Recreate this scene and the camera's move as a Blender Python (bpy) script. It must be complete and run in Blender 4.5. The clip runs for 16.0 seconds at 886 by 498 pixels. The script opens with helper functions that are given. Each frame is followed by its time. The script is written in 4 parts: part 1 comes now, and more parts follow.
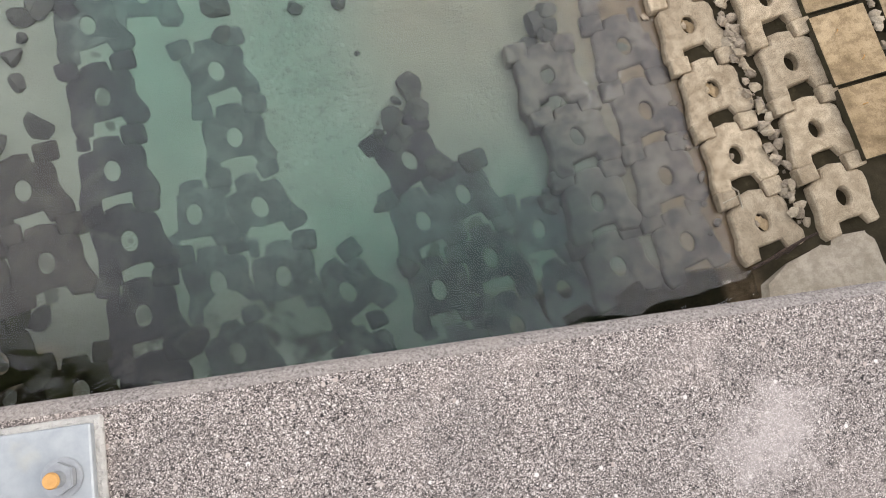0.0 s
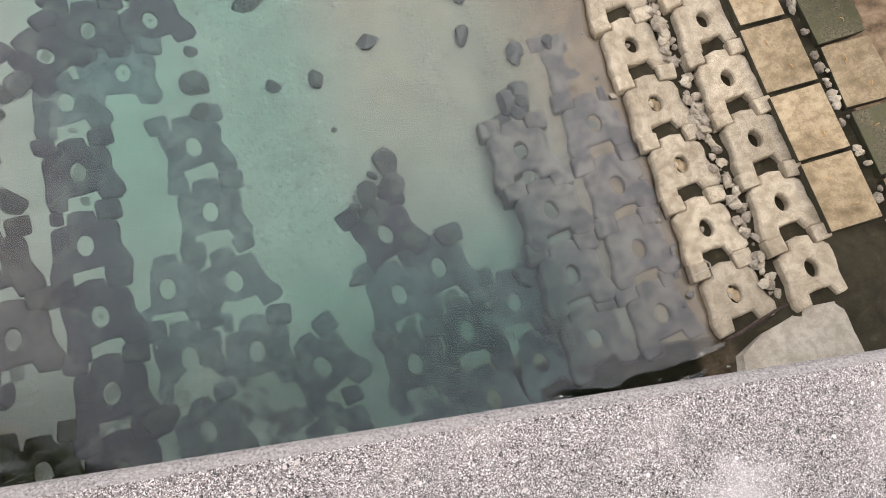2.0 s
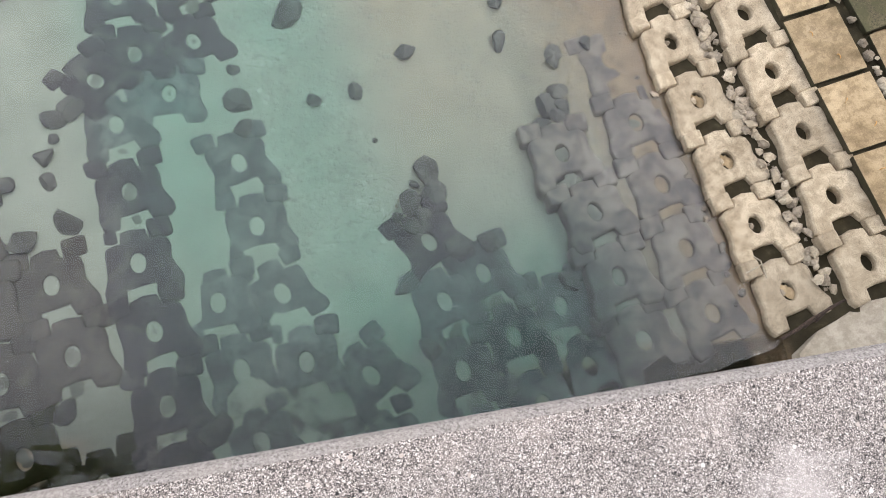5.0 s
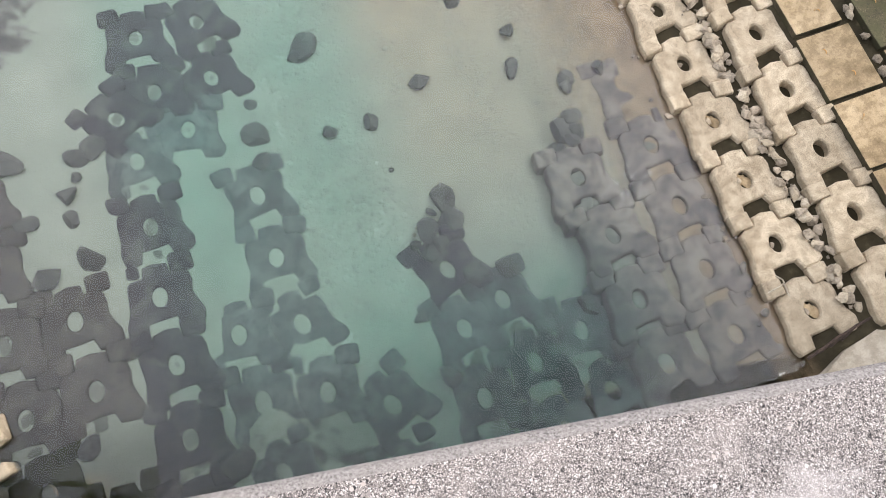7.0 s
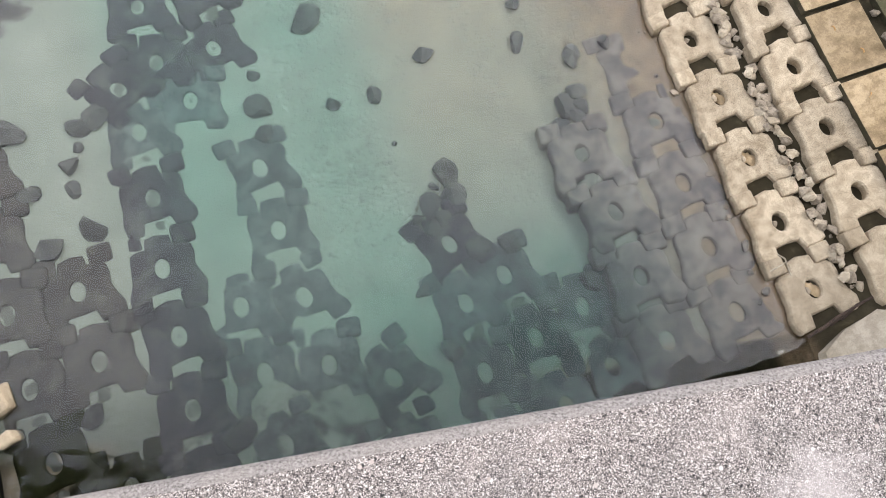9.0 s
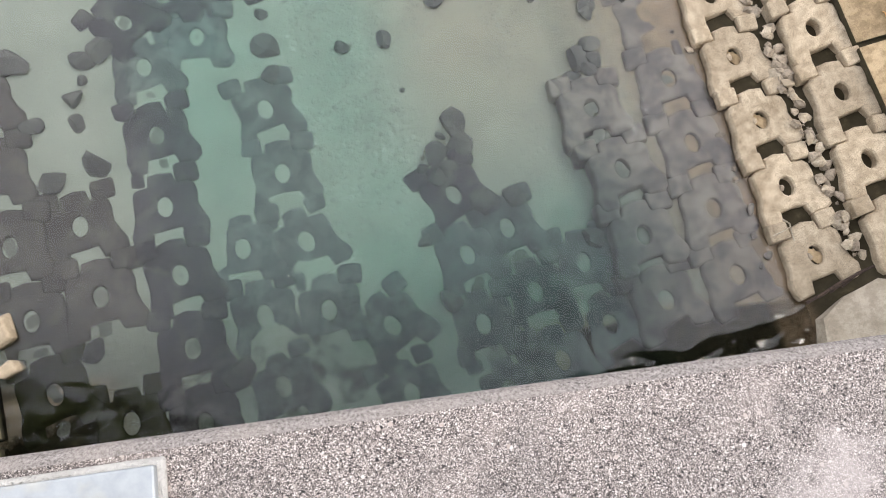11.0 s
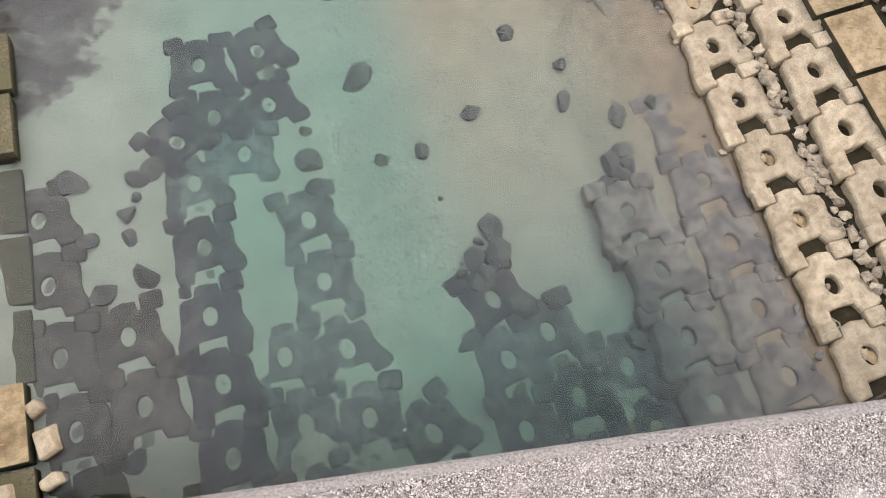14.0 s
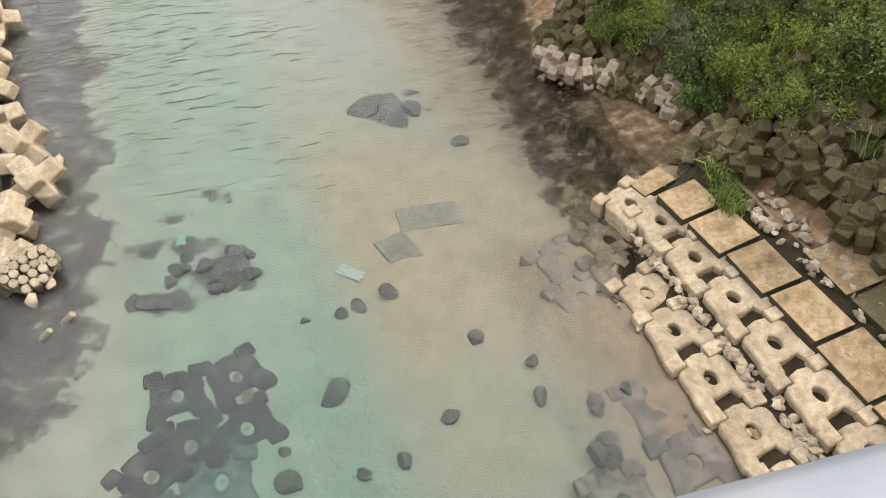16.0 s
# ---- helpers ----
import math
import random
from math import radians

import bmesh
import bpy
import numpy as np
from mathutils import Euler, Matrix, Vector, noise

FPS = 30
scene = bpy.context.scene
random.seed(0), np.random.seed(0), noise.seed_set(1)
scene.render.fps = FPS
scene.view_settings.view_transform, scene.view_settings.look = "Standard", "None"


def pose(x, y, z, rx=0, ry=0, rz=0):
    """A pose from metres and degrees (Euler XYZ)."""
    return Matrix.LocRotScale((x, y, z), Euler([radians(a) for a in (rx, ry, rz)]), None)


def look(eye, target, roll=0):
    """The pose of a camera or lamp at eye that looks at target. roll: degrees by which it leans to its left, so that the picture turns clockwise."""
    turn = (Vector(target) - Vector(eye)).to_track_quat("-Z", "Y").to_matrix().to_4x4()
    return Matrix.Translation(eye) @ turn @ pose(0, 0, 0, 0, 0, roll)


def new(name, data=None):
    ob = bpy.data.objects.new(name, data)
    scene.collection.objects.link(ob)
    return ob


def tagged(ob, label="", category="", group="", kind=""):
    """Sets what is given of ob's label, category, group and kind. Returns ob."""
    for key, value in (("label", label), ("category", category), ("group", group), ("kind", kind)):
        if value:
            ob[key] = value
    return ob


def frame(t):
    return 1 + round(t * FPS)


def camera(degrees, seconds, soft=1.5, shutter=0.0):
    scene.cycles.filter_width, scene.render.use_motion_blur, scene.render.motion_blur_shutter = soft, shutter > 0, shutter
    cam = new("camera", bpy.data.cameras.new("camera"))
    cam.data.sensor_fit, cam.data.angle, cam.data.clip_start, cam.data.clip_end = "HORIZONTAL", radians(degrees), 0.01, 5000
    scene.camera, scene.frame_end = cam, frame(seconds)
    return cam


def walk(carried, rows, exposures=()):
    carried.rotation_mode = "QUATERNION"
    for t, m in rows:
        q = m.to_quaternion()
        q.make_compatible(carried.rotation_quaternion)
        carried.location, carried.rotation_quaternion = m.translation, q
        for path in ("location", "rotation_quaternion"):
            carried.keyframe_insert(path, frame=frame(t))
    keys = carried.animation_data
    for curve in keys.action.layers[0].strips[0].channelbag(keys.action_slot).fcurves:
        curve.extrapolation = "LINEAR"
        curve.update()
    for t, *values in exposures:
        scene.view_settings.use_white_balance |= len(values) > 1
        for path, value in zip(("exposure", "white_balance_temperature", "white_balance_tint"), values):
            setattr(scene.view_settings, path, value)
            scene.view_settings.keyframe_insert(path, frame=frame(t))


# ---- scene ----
cam = camera(61.1, 16.0, soft=1.0)

# ---- camera ----
PATH = [
    (0, (-7.361, -3.114, 11.183), (-6.963, -2.818, 9.246), 37.5),
    (0.5, (-7.362, -3.116, 11.186), (-6.92, -2.755, 9.269), 35.6),
    (1, (-7.362, -3.111, 11.203), (-6.881, -2.686, 9.308), 33.7),
    (1.5, (-7.358, -3.11, 11.21), (-6.855, -2.65, 9.33), 32.4),
    (2, (-7.349, -3.114, 11.201), (-6.845, -2.654, 9.321), 31.7),
    (2.5, (-7.356, -3.108, 11.196), (-6.866, -2.661, 9.31), 31.1),
    (3, (-7.357, -3.112, 11.198), (-6.886, -2.671, 9.305), 30.0),
    (3.5, (-7.355, -3.117, 11.2), (-6.904, -2.667, 9.304), 28.0),
    (4, (-7.355, -3.121, 11.199), (-6.925, -2.65, 9.303), 25.3),
    (6.5, (-7.347, -3.134, 11.215), (-6.972, -2.56, 9.337), 15.2),
    (7, (-7.345, -3.135, 11.22), (-6.974, -2.54, 9.347), 13.6),
    (7.5, (-7.345, -3.135, 11.221), (-6.977, -2.527, 9.352), 12.5),
    (8, (-7.344, -3.136, 11.22), (-6.978, -2.531, 9.349), 12.5),
    (8.5, (-7.343, -3.133, 11.223), (-6.984, -2.552, 9.344), 13.4),
    (9, (-7.351, -3.126, 11.217), (-7.003, -2.591, 9.321), 15.3),
    (9.5, (-7.364, -3.108, 11.2), (-7.032, -2.633, 9.286), 18.2),
    (9.7, (-7.366, -3.105, 11.194), (-7.039, -2.652, 9.274), 19.3),
    (11.8, (-7.369, -3.101, 11.192), (-7.069, -2.689, 9.258), 21.3),
    (12, (-7.369, -3.102, 11.188), (-7.07, -2.677, 9.256), 20.5),
    (12.5, (-7.37, -3.106, 11.19), (-7.076, -2.647, 9.266), 18.0),
    (13, (-7.371, -3.107, 11.192), (-7.087, -2.597, 9.279), 14.5),
    (13.5, (-7.372, -3.123, 11.212), (-7.098, -2.532, 9.32), 10.2),
    (14, (-7.371, -3.159, 11.243), (-7.095, -2.455, 9.392), 5.7),
    (14.5, (-7.411, -3.222, 11.265), (-7.106, -2.38, 9.477), 2.3),
    (15, (-7.365, -3.297, 11.22), (-7.001, -2.298, 9.526), 0.2),
    (15.5, (-7.426, -3.334, 11.233), (-6.975, -2.170, 9.671), -0.2),
    (16, (-7.377, -3.3545, 11.223), (-6.847, -2.0195, 9.832), 0.3),
]
EXPOSURE = [(0.0, 0.16, 6650, 11), (1.5, 0.42, 6500, 12), (3.0, 0.42, 6450, 10), (8.0, 0.56, 6400, 11), (9.5, 0.45, 6400, 11), (12.0, 0.42, 6600, 12), (13.5, 0.44, 6600, 12), (14.1, 0.42, 6650, 12), (14.8, 0.30, 6650, 12), (15.4, 0.32, 7250, 13), (16.0, 0.50, 7100, 11)]
walk(cam, [(t, look(eye, aim, roll)) for t, eye, aim, roll in PATH], EXPOSURE)

# ---- light: thin overcast, soft sun ----
SUN_EL, SUN_AZ = 45.0, 100.0          # degrees; azimuth clockwise from +y
world = bpy.data.worlds.new("sky")
scene.world = world
world.use_nodes = True
wn, wl = world.node_tree.nodes, world.node_tree.links
sky = wn.new("ShaderNodeTexSky")
sky.sky_type, sky.sun_disc = "NISHITA", False
sky.sun_elevation, sky.sun_rotation = radians(SUN_EL), radians(SUN_AZ)
sky.air_density, sky.dust_density = 1.0, 3.0
haze = wn.new("ShaderNodeMix")
haze.data_type, haze.blend_type = "RGBA", "MIX"
haze.inputs["Factor"].default_value = 0.75
wl.new(sky.outputs[0], haze.inputs["A"])
haze.inputs["B"].default_value = (7.35, 7.45, 7.85, 1)
wl.new(haze.outputs["Result"], wn["Background"].inputs["Color"])
wn["Background"].inputs["Strength"].default_value = 0.26
sun = new("sun", bpy.data.lights.new("sun", "SUN"))
sun.data.energy, sun.data.angle, sun.data.color = 1.25, radians(25), (1.0, 0.92, 0.78)
_az, _el = radians(SUN_AZ), radians(SUN_EL)
_dir = Vector((math.sin(_az) * math.cos(_el), math.cos(_az) * math.cos(_el), math.sin(_el)))
sun.matrix_world = look(_dir * 50, (0, 0, 0))

# ---- materials ----
class Mat:
    """A small node builder for one material."""
    def __init__(self, name):
        self.m = bpy.data.materials.new(name)
        self.m.use_nodes = True
        self.t = self.m.node_tree
        self.t.nodes.clear()
        self.out = self.n("ShaderNodeOutputMaterial")
        self.co = self.n("ShaderNodeTexCoord")
        self.geo = self.n("ShaderNodeNewGeometry")

    def n(self, kind):
        return self.t.nodes.new(kind)

    def link(self, a, b):
        self.t.links.new(a, b)

    def put(self, socket, v):
        if hasattr(v, "is_output"):
            self.link(v, socket)
        elif isinstance(v, tuple) and len(v) == 3 and socket.type == "RGBA":
            socket.default_value = (*v, 1)
        else:
            socket.default_value = v

    def pos(self):
        return self.geo.outputs["Position"]

    def obj(self):
        return self.co.outputs["Object"]

    def scaled(self, vec, s):
        mp = self.n("ShaderNodeMapping")
        self.put(mp.inputs["Vector"], vec)
        mp.inputs["Scale"].default_value = s if isinstance(s, tuple) else (s, s, s)
        return mp.outputs[0]

    def noise(self, vec, scale, detail=4.0, rough=0.6, dist=0.0, out=0):
        nd = self.n("ShaderNodeTexNoise")
        self.put(nd.inputs["Vector"], vec)
        nd.inputs["Scale"].default_value = scale
        nd.inputs["Detail"].default_value = detail
        nd.inputs["Roughness"].default_value = rough
        nd.inputs["Distortion"].default_value = dist
        return nd.outputs[out]

    def vor(self, vec, scale, out="Distance", feature="F1"):
        nd = self.n("ShaderNodeTexVoronoi")
        nd.feature = feature
        self.put(nd.inputs["Vector"], vec)
        nd.inputs["Scale"].default_value = scale
        return nd.outputs[out]

    def ramp(self, fac, stops):
        nd = self.n("ShaderNodeValToRGB")
        self.put(nd.inputs[0], fac)
        els = nd.color_ramp.elements
        while len(els) < len(stops):
            els.new(0.5)
        for e, (p, c) in zip(els, stops):
            e.position = p
            e.color = (*c, 1) if isinstance(c, tuple) else (c, c, c, 1)
        return nd.outputs[0]

    def mix(self, fac, a, b, blend="MIX"):
        nd = self.n("ShaderNodeMix")
        nd.data_type, nd.blend_type = "RGBA", blend
        self.put(nd.inputs[0], fac)
        self.put(nd.inputs["A"], a)
        self.put(nd.inputs["B"], b)
        return nd.outputs["Result"]

    def math(self, op, a, b=0.0, clamp=False):
        nd = self.n("ShaderNodeMath")
        nd.operation, nd.use_clamp = op, clamp
        self.put(nd.inputs[0], a)
        self.put(nd.inputs[1], b)
        return nd.outputs[0]

    def sep(self, vec):
        nd = self.n("ShaderNodeSeparateXYZ")
        self.put(nd.inputs[0], vec)
        return nd.outputs

    def rand(self):
        return self.n("ShaderNodeObjectInfo").outputs["Random"]

    def attr(self, name):
        nd = self.n("ShaderNodeAttribute")
        nd.attribute_name = name
        return nd.outputs["Color"]

    def alpha(self, name):
        nd = self.n("ShaderNodeAttribute")
        nd.attribute_name = name
        return nd.outputs["Alpha"]

    def bump(self, h, strength=0.5, dist=0.01, normal=None):
        nd = self.n("ShaderNodeBump")
        nd.inputs["Strength"].default_value = strength
        nd.inputs["Distance"].default_value = dist
        self.put(nd.inputs["Height"], h)
        if normal is not None:
            self.link(normal, nd.inputs["Normal"])
        return nd.outputs[0]

    def done(self, color, rough=0.8, normal=None, metal=0.0, spec=0.5):
        b = self.n("ShaderNodeBsdfPrincipled")
        self.put(b.inputs["Base Color"], color)
        self.put(b.inputs["Roughness"], rough)
        self.put(b.inputs["Metallic"], metal)
        self.put(b.inputs["Specular IOR Level"], spec)
        if normal is not None:
            self.link(normal, b.inputs["Normal"])
        self.link(b.outputs[0], self.out.inputs[0])
        return self.m


def concrete(name, pale, mid, dark, grain=75.0, wet=0.0, algae=None, speck=1.0, relief=1.0, dust=None, dusty=((0.50, 0.0), (0.66, 0.65))):
    """Weathered cast concrete: sand grain, pits, soft stains; dust: a film of sand lying on it in patches."""
    m = Mat(name)
    p = m.pos()
    big = m.noise(p, 1.7, 6, 0.65)
    fine = m.noise(p, grain, 3, 0.75)
    pit = m.vor(p, grain * 0.8)
    c = m.ramp(big, [(0.30, dark), (0.5, mid), (0.70, pale)])
    c = m.mix(m.ramp(m.noise(p, 7.0, 5, 0.7), [(0.42, 0.45), (0.56, 0.0)]), c, tuple(v * 0.75 for v in dark))
    c = m.mix(m.ramp(fine, [(0.38, 0.9 * speck), (0.52, 0.0)]), c, tuple(v * 0.35 for v in dark))
    c = m.mix(m.ramp(pit, [(0.12, 0.85 * speck), (0.24, 0.0)]), c, tuple(v * 0.25 for v in dark))
    c = m.mix(m.ramp(m.noise(p, grain * 1.4, 2), [(0.58, 0.0), (0.70, 0.6 * speck)]), c, tuple(min(1, v * 1.35) for v in pale))
    c = m.mix(0.75, c, m.ramp(m.rand(), [(0.0, 0.62), (1.0, 1.0)]), "MULTIPLY")
    if algae:
        c = m.mix(m.ramp(m.noise(p, 3.1, 5, 0.65, 0.4), [(0.36, 0.0), (0.58, 0.9)]), c, algae)
    if dust:
        c = m.mix(m.ramp(m.noise(p, 2.4, 6, 0.7, 0.5), dusty), c, dust)
    h = m.math("ADD", fine, m.math("MULTIPLY", m.ramp(pit, [(0.0, 0.0), (0.25, 1.0)]), 0.6))
    n = m.bump(h, 0.6 * relief, 0.012)
    n = m.bump(m.noise(p, 6.0, 4), 0.35, 0.03, n)
    return m.done(c, 0.9 - wet, n, 0.0, 0.35)


BLOCK = concrete("block_concrete", (0.70, 0.58, 0.42), (0.59, 0.48, 0.34), (0.35, 0.27, 0.175), 85, 0, None, 0.72, 1.0)
BLOCK_WET = concrete("block_concrete_wet", (0.165, 0.142, 0.142), (0.125, 0.106, 0.108), (0.085, 0.071, 0.073), 14, 0, None, 0.4, 0.3, (0.25, 0.225, 0.195))
# haze of the deep water put into a paler tone; sand film in patches
BLOCK_DEEP = concrete("block_concrete_deep_haze", (0.255, 0.25, 0.23), (0.20, 0.193, 0.18), (0.142, 0.134, 0.127), 12, 0, None, 0.3, 0.25, (0.34, 0.33, 0.29), ((0.46, 0.0), (0.66, 0.7)))
# mossy brown, painted darker for the bridge's dark mirror image over these blocks
BLOCK_MOSS_SHADE = concrete("block_concrete_moss_shade", (0.085, 0.072, 0.036), (0.055, 0.046, 0.022), (0.028, 0.023, 0.012), 18, 0, (0.05, 0.05, 0.015), 0.4, 0.3)
BLOCK_SAND = concrete("block_concrete_sandy", (0.40, 0.32, 0.25), (0.32, 0.255, 0.195), (0.22, 0.17, 0.13), 18, 0, None, 0.3, 0.25, (0.48, 0.385, 0.29))
BLOCK_BROWN = concrete("block_concrete_brown_silt", (0.21, 0.172, 0.148), (0.155, 0.127, 0.111), (0.10, 0.081, 0.073), 18, 0, None, 0.4, 0.25, (0.23, 0.20, 0.165))
BLOCK_SILT = concrete("block_concrete_silted", (0.285, 0.235, 0.21), (0.215, 0.176, 0.16), (0.14, 0.114, 0.105), 18, 0, None, 0.4, 0.3, (0.38, 0.32, 0.265), ((0.44, 0.0), (0.60, 0.75)))
PLATE = concrete("slab_silted", (0.42, 0.37, 0.295), (0.36, 0.315, 0.25), (0.27, 0.235, 0.185), 20, 0, None, 0.5, 0.3, (0.46, 0.40, 0.315))
SLAB = concrete("slab_concrete", (0.54, 0.41, 0.255), (0.44, 0.325, 0.19), (0.20, 0.138, 0.072), 60, 0, None, 0.3)
SLAB_SIDE = concrete("black_moss_and_girder_shade", (0.13, 0.10, 0.065), (0.075, 0.06, 0.036), (0.035, 0.03, 0.017), 40, 0, (0.045, 0.042, 0.02), 0.5)
SLAB_WET = concrete("slab_concrete_algae", (0.21, 0.17, 0.09), (0.14, 0.11, 0.058), (0.07, 0.055, 0.03), 26, 0.3, (0.07, 0.065, 0.025))
CUBE = concrete("armour_concrete", (0.64, 0.55, 0.42), (0.56, 0.47, 0.345), (0.36, 0.29, 0.20), 36, 0, None, 0.4)
CUBE_MOSS = concrete("armour_concrete_mossy", (0.21, 0.16, 0.085), (0.11, 0.082, 0.04), (0.042, 0.033, 0.016), 22, 0.25, (0.06, 0.053, 0.018))
CUBE_DIM = concrete("armour_concrete_stained", (0.38, 0.30, 0.20), (0.23, 0.175, 0.11), (0.10, 0.075, 0.042), 22, 0.0, (0.08, 0.075, 0.03))
CUBE_PALE = concrete("armour_concrete_pale", (0.50, 0.42, 0.335), (0.42, 0.345, 0.27), (0.26, 0.205, 0.15), 36, 0, None, 0.4)
STONE = concrete("stone_grey", (0.52, 0.44, 0.335), (0.39, 0.32, 0.24), (0.21, 0.168, 0.12), 30, 0, None, 0.5)
STONE_WET = concrete("stone_wet", (0.25, 0.23, 0.205), (0.18, 0.163, 0.145), (0.105, 0.093, 0.084), 16, 0, None, 0.25, 0.3, (0.27, 0.25, 0.21))
SAND = concrete("sand_fill", (0.36, 0.345, 0.28), (0.31, 0.30, 0.245), (0.24, 0.225, 0.185), 30, 0, None, 0.3, 0.3)
ASPHALT = concrete("deck_asphalt", (0.085, 0.083, 0.08), (0.062, 0.06, 0.058), (0.042, 0.041, 0.04), 90, 0, None, 0.6)
APRON = concrete("apron_concrete", (0.56, 0.48, 0.38), (0.50, 0.43, 0.33), (0.36, 0.30, 0.22), 46, 0, None, 0.2)
LOG = concrete("log_pale", (0.60, 0.54, 0.42), (0.50, 0.44, 0.33), (0.36, 0.30, 0.21), 40)


def curb_material():
    """Worn concrete with its aggregate laid bare: every grain its own tone, from black to chalk."""
    m = Mat("curb_concrete")
    p = m.pos()
    q = m.mix(0.0016, p, m.noise(p, 700, 2, 0.6, 0.0, 1), "ADD")
    grain = m.sep(m.vor(q, 1050, "Color"))
    tones = [(0.0, (0.018, 0.016, 0.016)), (0.20, (0.075, 0.064, 0.06)), (0.42, (0.165, 0.142, 0.13)), (0.65, (0.27, 0.235, 0.215)), (0.85, (0.45, 0.395, 0.36)), (1.0, (0.72, 0.66, 0.62))]
    c = m.ramp(grain[0], tones)
    # coarser grains among the sand
    mid = m.sep(m.vor(q, 380, "Color"))
    c = m.mix(m.math("MULTIPLY", m.ramp(m.vor(q, 380), [(0.34, 1.0), (0.44, 0.0)]), m.math("GREATER_THAN", mid[1], 0.62)), c, m.ramp(mid[0], tones))
    big = m.sep(m.vor(q, 75, "Color"))
    c = m.mix(m.math("MULTIPLY", m.ramp(m.vor(q, 75), [(0.16, 0.9), (0.21, 0.0)]), m.math("GREATER_THAN", big[1], 0.72)), c, m.mix(big[2], (0.42, 0.35, 0.31), (0.72, 0.67, 0.63)))
    pits = m.ramp(m.noise(p, 260, 2, 0.6, 0.6), [(0.33, 1.0), (0.38, 0.0)])
    c = m.mix(pits, c, (0.024, 0.022, 0.022))
    # pale worn film and darker damp patches
    c = m.mix(m.ramp(m.noise(p, 5, 5, 0.65), [(0.50, 0.0), (0.66, 0.35)]), c, (0.44, 0.375, 0.34))
    c = m.mix(m.ramp(m.noise(p, 9, 5, 0.6, 0.3), [(0.34, 0.30), (0.48, 0.0)]), c, (0.13, 0.118, 0.112))
    # a chalky spill beside the railing foot
    x, y, _z = m.sep(p)
    dx, dy = m.math("MULTIPLY", m.math("SUBTRACT", x, SPILL[0]), 11.0), m.math("MULTIPLY", m.math("SUBTRACT", y, SPILL[1]), 17.0)
    away = m.math("ADD", m.math("ADD", m.math("MULTIPLY", dx, dx), m.math("MULTIPLY", dy, dy)), m.math("MULTIPLY", m.math("SUBTRACT", m.noise(p, 26, 5, 0.7), 0.5), 3.0))
    c = m.mix(m.ramp(away, [(0.0, 0.6), (1.0, 0.0)]), c, (0.46, 0.41, 0.385))
    h = m.math("ADD", grain[1], m.math("MULTIPLY", pits, -0.9))
    return m.done(c, 0.92, m.bump(h, 0.6, 0.0012), 0.0, 0.3)


SPILL = (-6.93, -3.28)
CURB = curb_material()


def chamfer_material():
    m = Mat("curb_chamfer")
    p = m.pos()
    c = m.ramp(m.noise(p, 330, 6, 0.8), [(0.36, (0.06, 0.054, 0.05)), (0.48, (0.21, 0.188, 0.175)), (0.66, (0.38, 0.345, 0.325))])
    c = m.mix(m.ramp(m.noise(p, 14, 4), [(0.45, 0.0), (0.7, 0.5)]), c, (0.30, 0.265, 0.235))
    return m.done(c, 0.9, m.bump(m.noise(p, 260, 3), 0.5, 0.0012), 0.0, 0.3)


CHAMFER = chamfer_material()


def metal_mat(name, a, b, rough, metal, scale=60):
    m = Mat(name)
    p = m.pos()
    c = m.ramp(m.noise(p, scale, 4), [(0.3, a), (0.7, b)])
    c = m.mix(m.ramp(m.noise(p, 11, 4), [(0.52, 0.0), (0.66, 0.55)]), c, (0.42, 0.38, 0.27))
    return m.done(c, rough, m.bump(m.noise(p, 220, 2), 0.15, 0.0006), metal)


GALV = metal_mat("galvanised_steel", (0.30, 0.325, 0.34), (0.38, 0.40, 0.41), 0.5, 0.3)
BOLT = metal_mat("bolt_steel", (0.30, 0.31, 0.32), (0.42, 0.43, 0.44), 0.45, 0.7, 90)
RUST = metal_mat("rusty_bolt_end", (0.50, 0.26, 0.08), (0.62, 0.36, 0.13), 0.7, 0.1, 90)
MORTAR = concrete("mortar", (0.72, 0.70, 0.66), (0.62, 0.60, 0.56), (0.42, 0.40, 0.36), 160, 0, None, 0.15)
RAIL = metal_mat("rail_paint", (0.19, 0.21, 0.246), (0.245, 0.26, 0.287), 0.45, 0.1, 20)


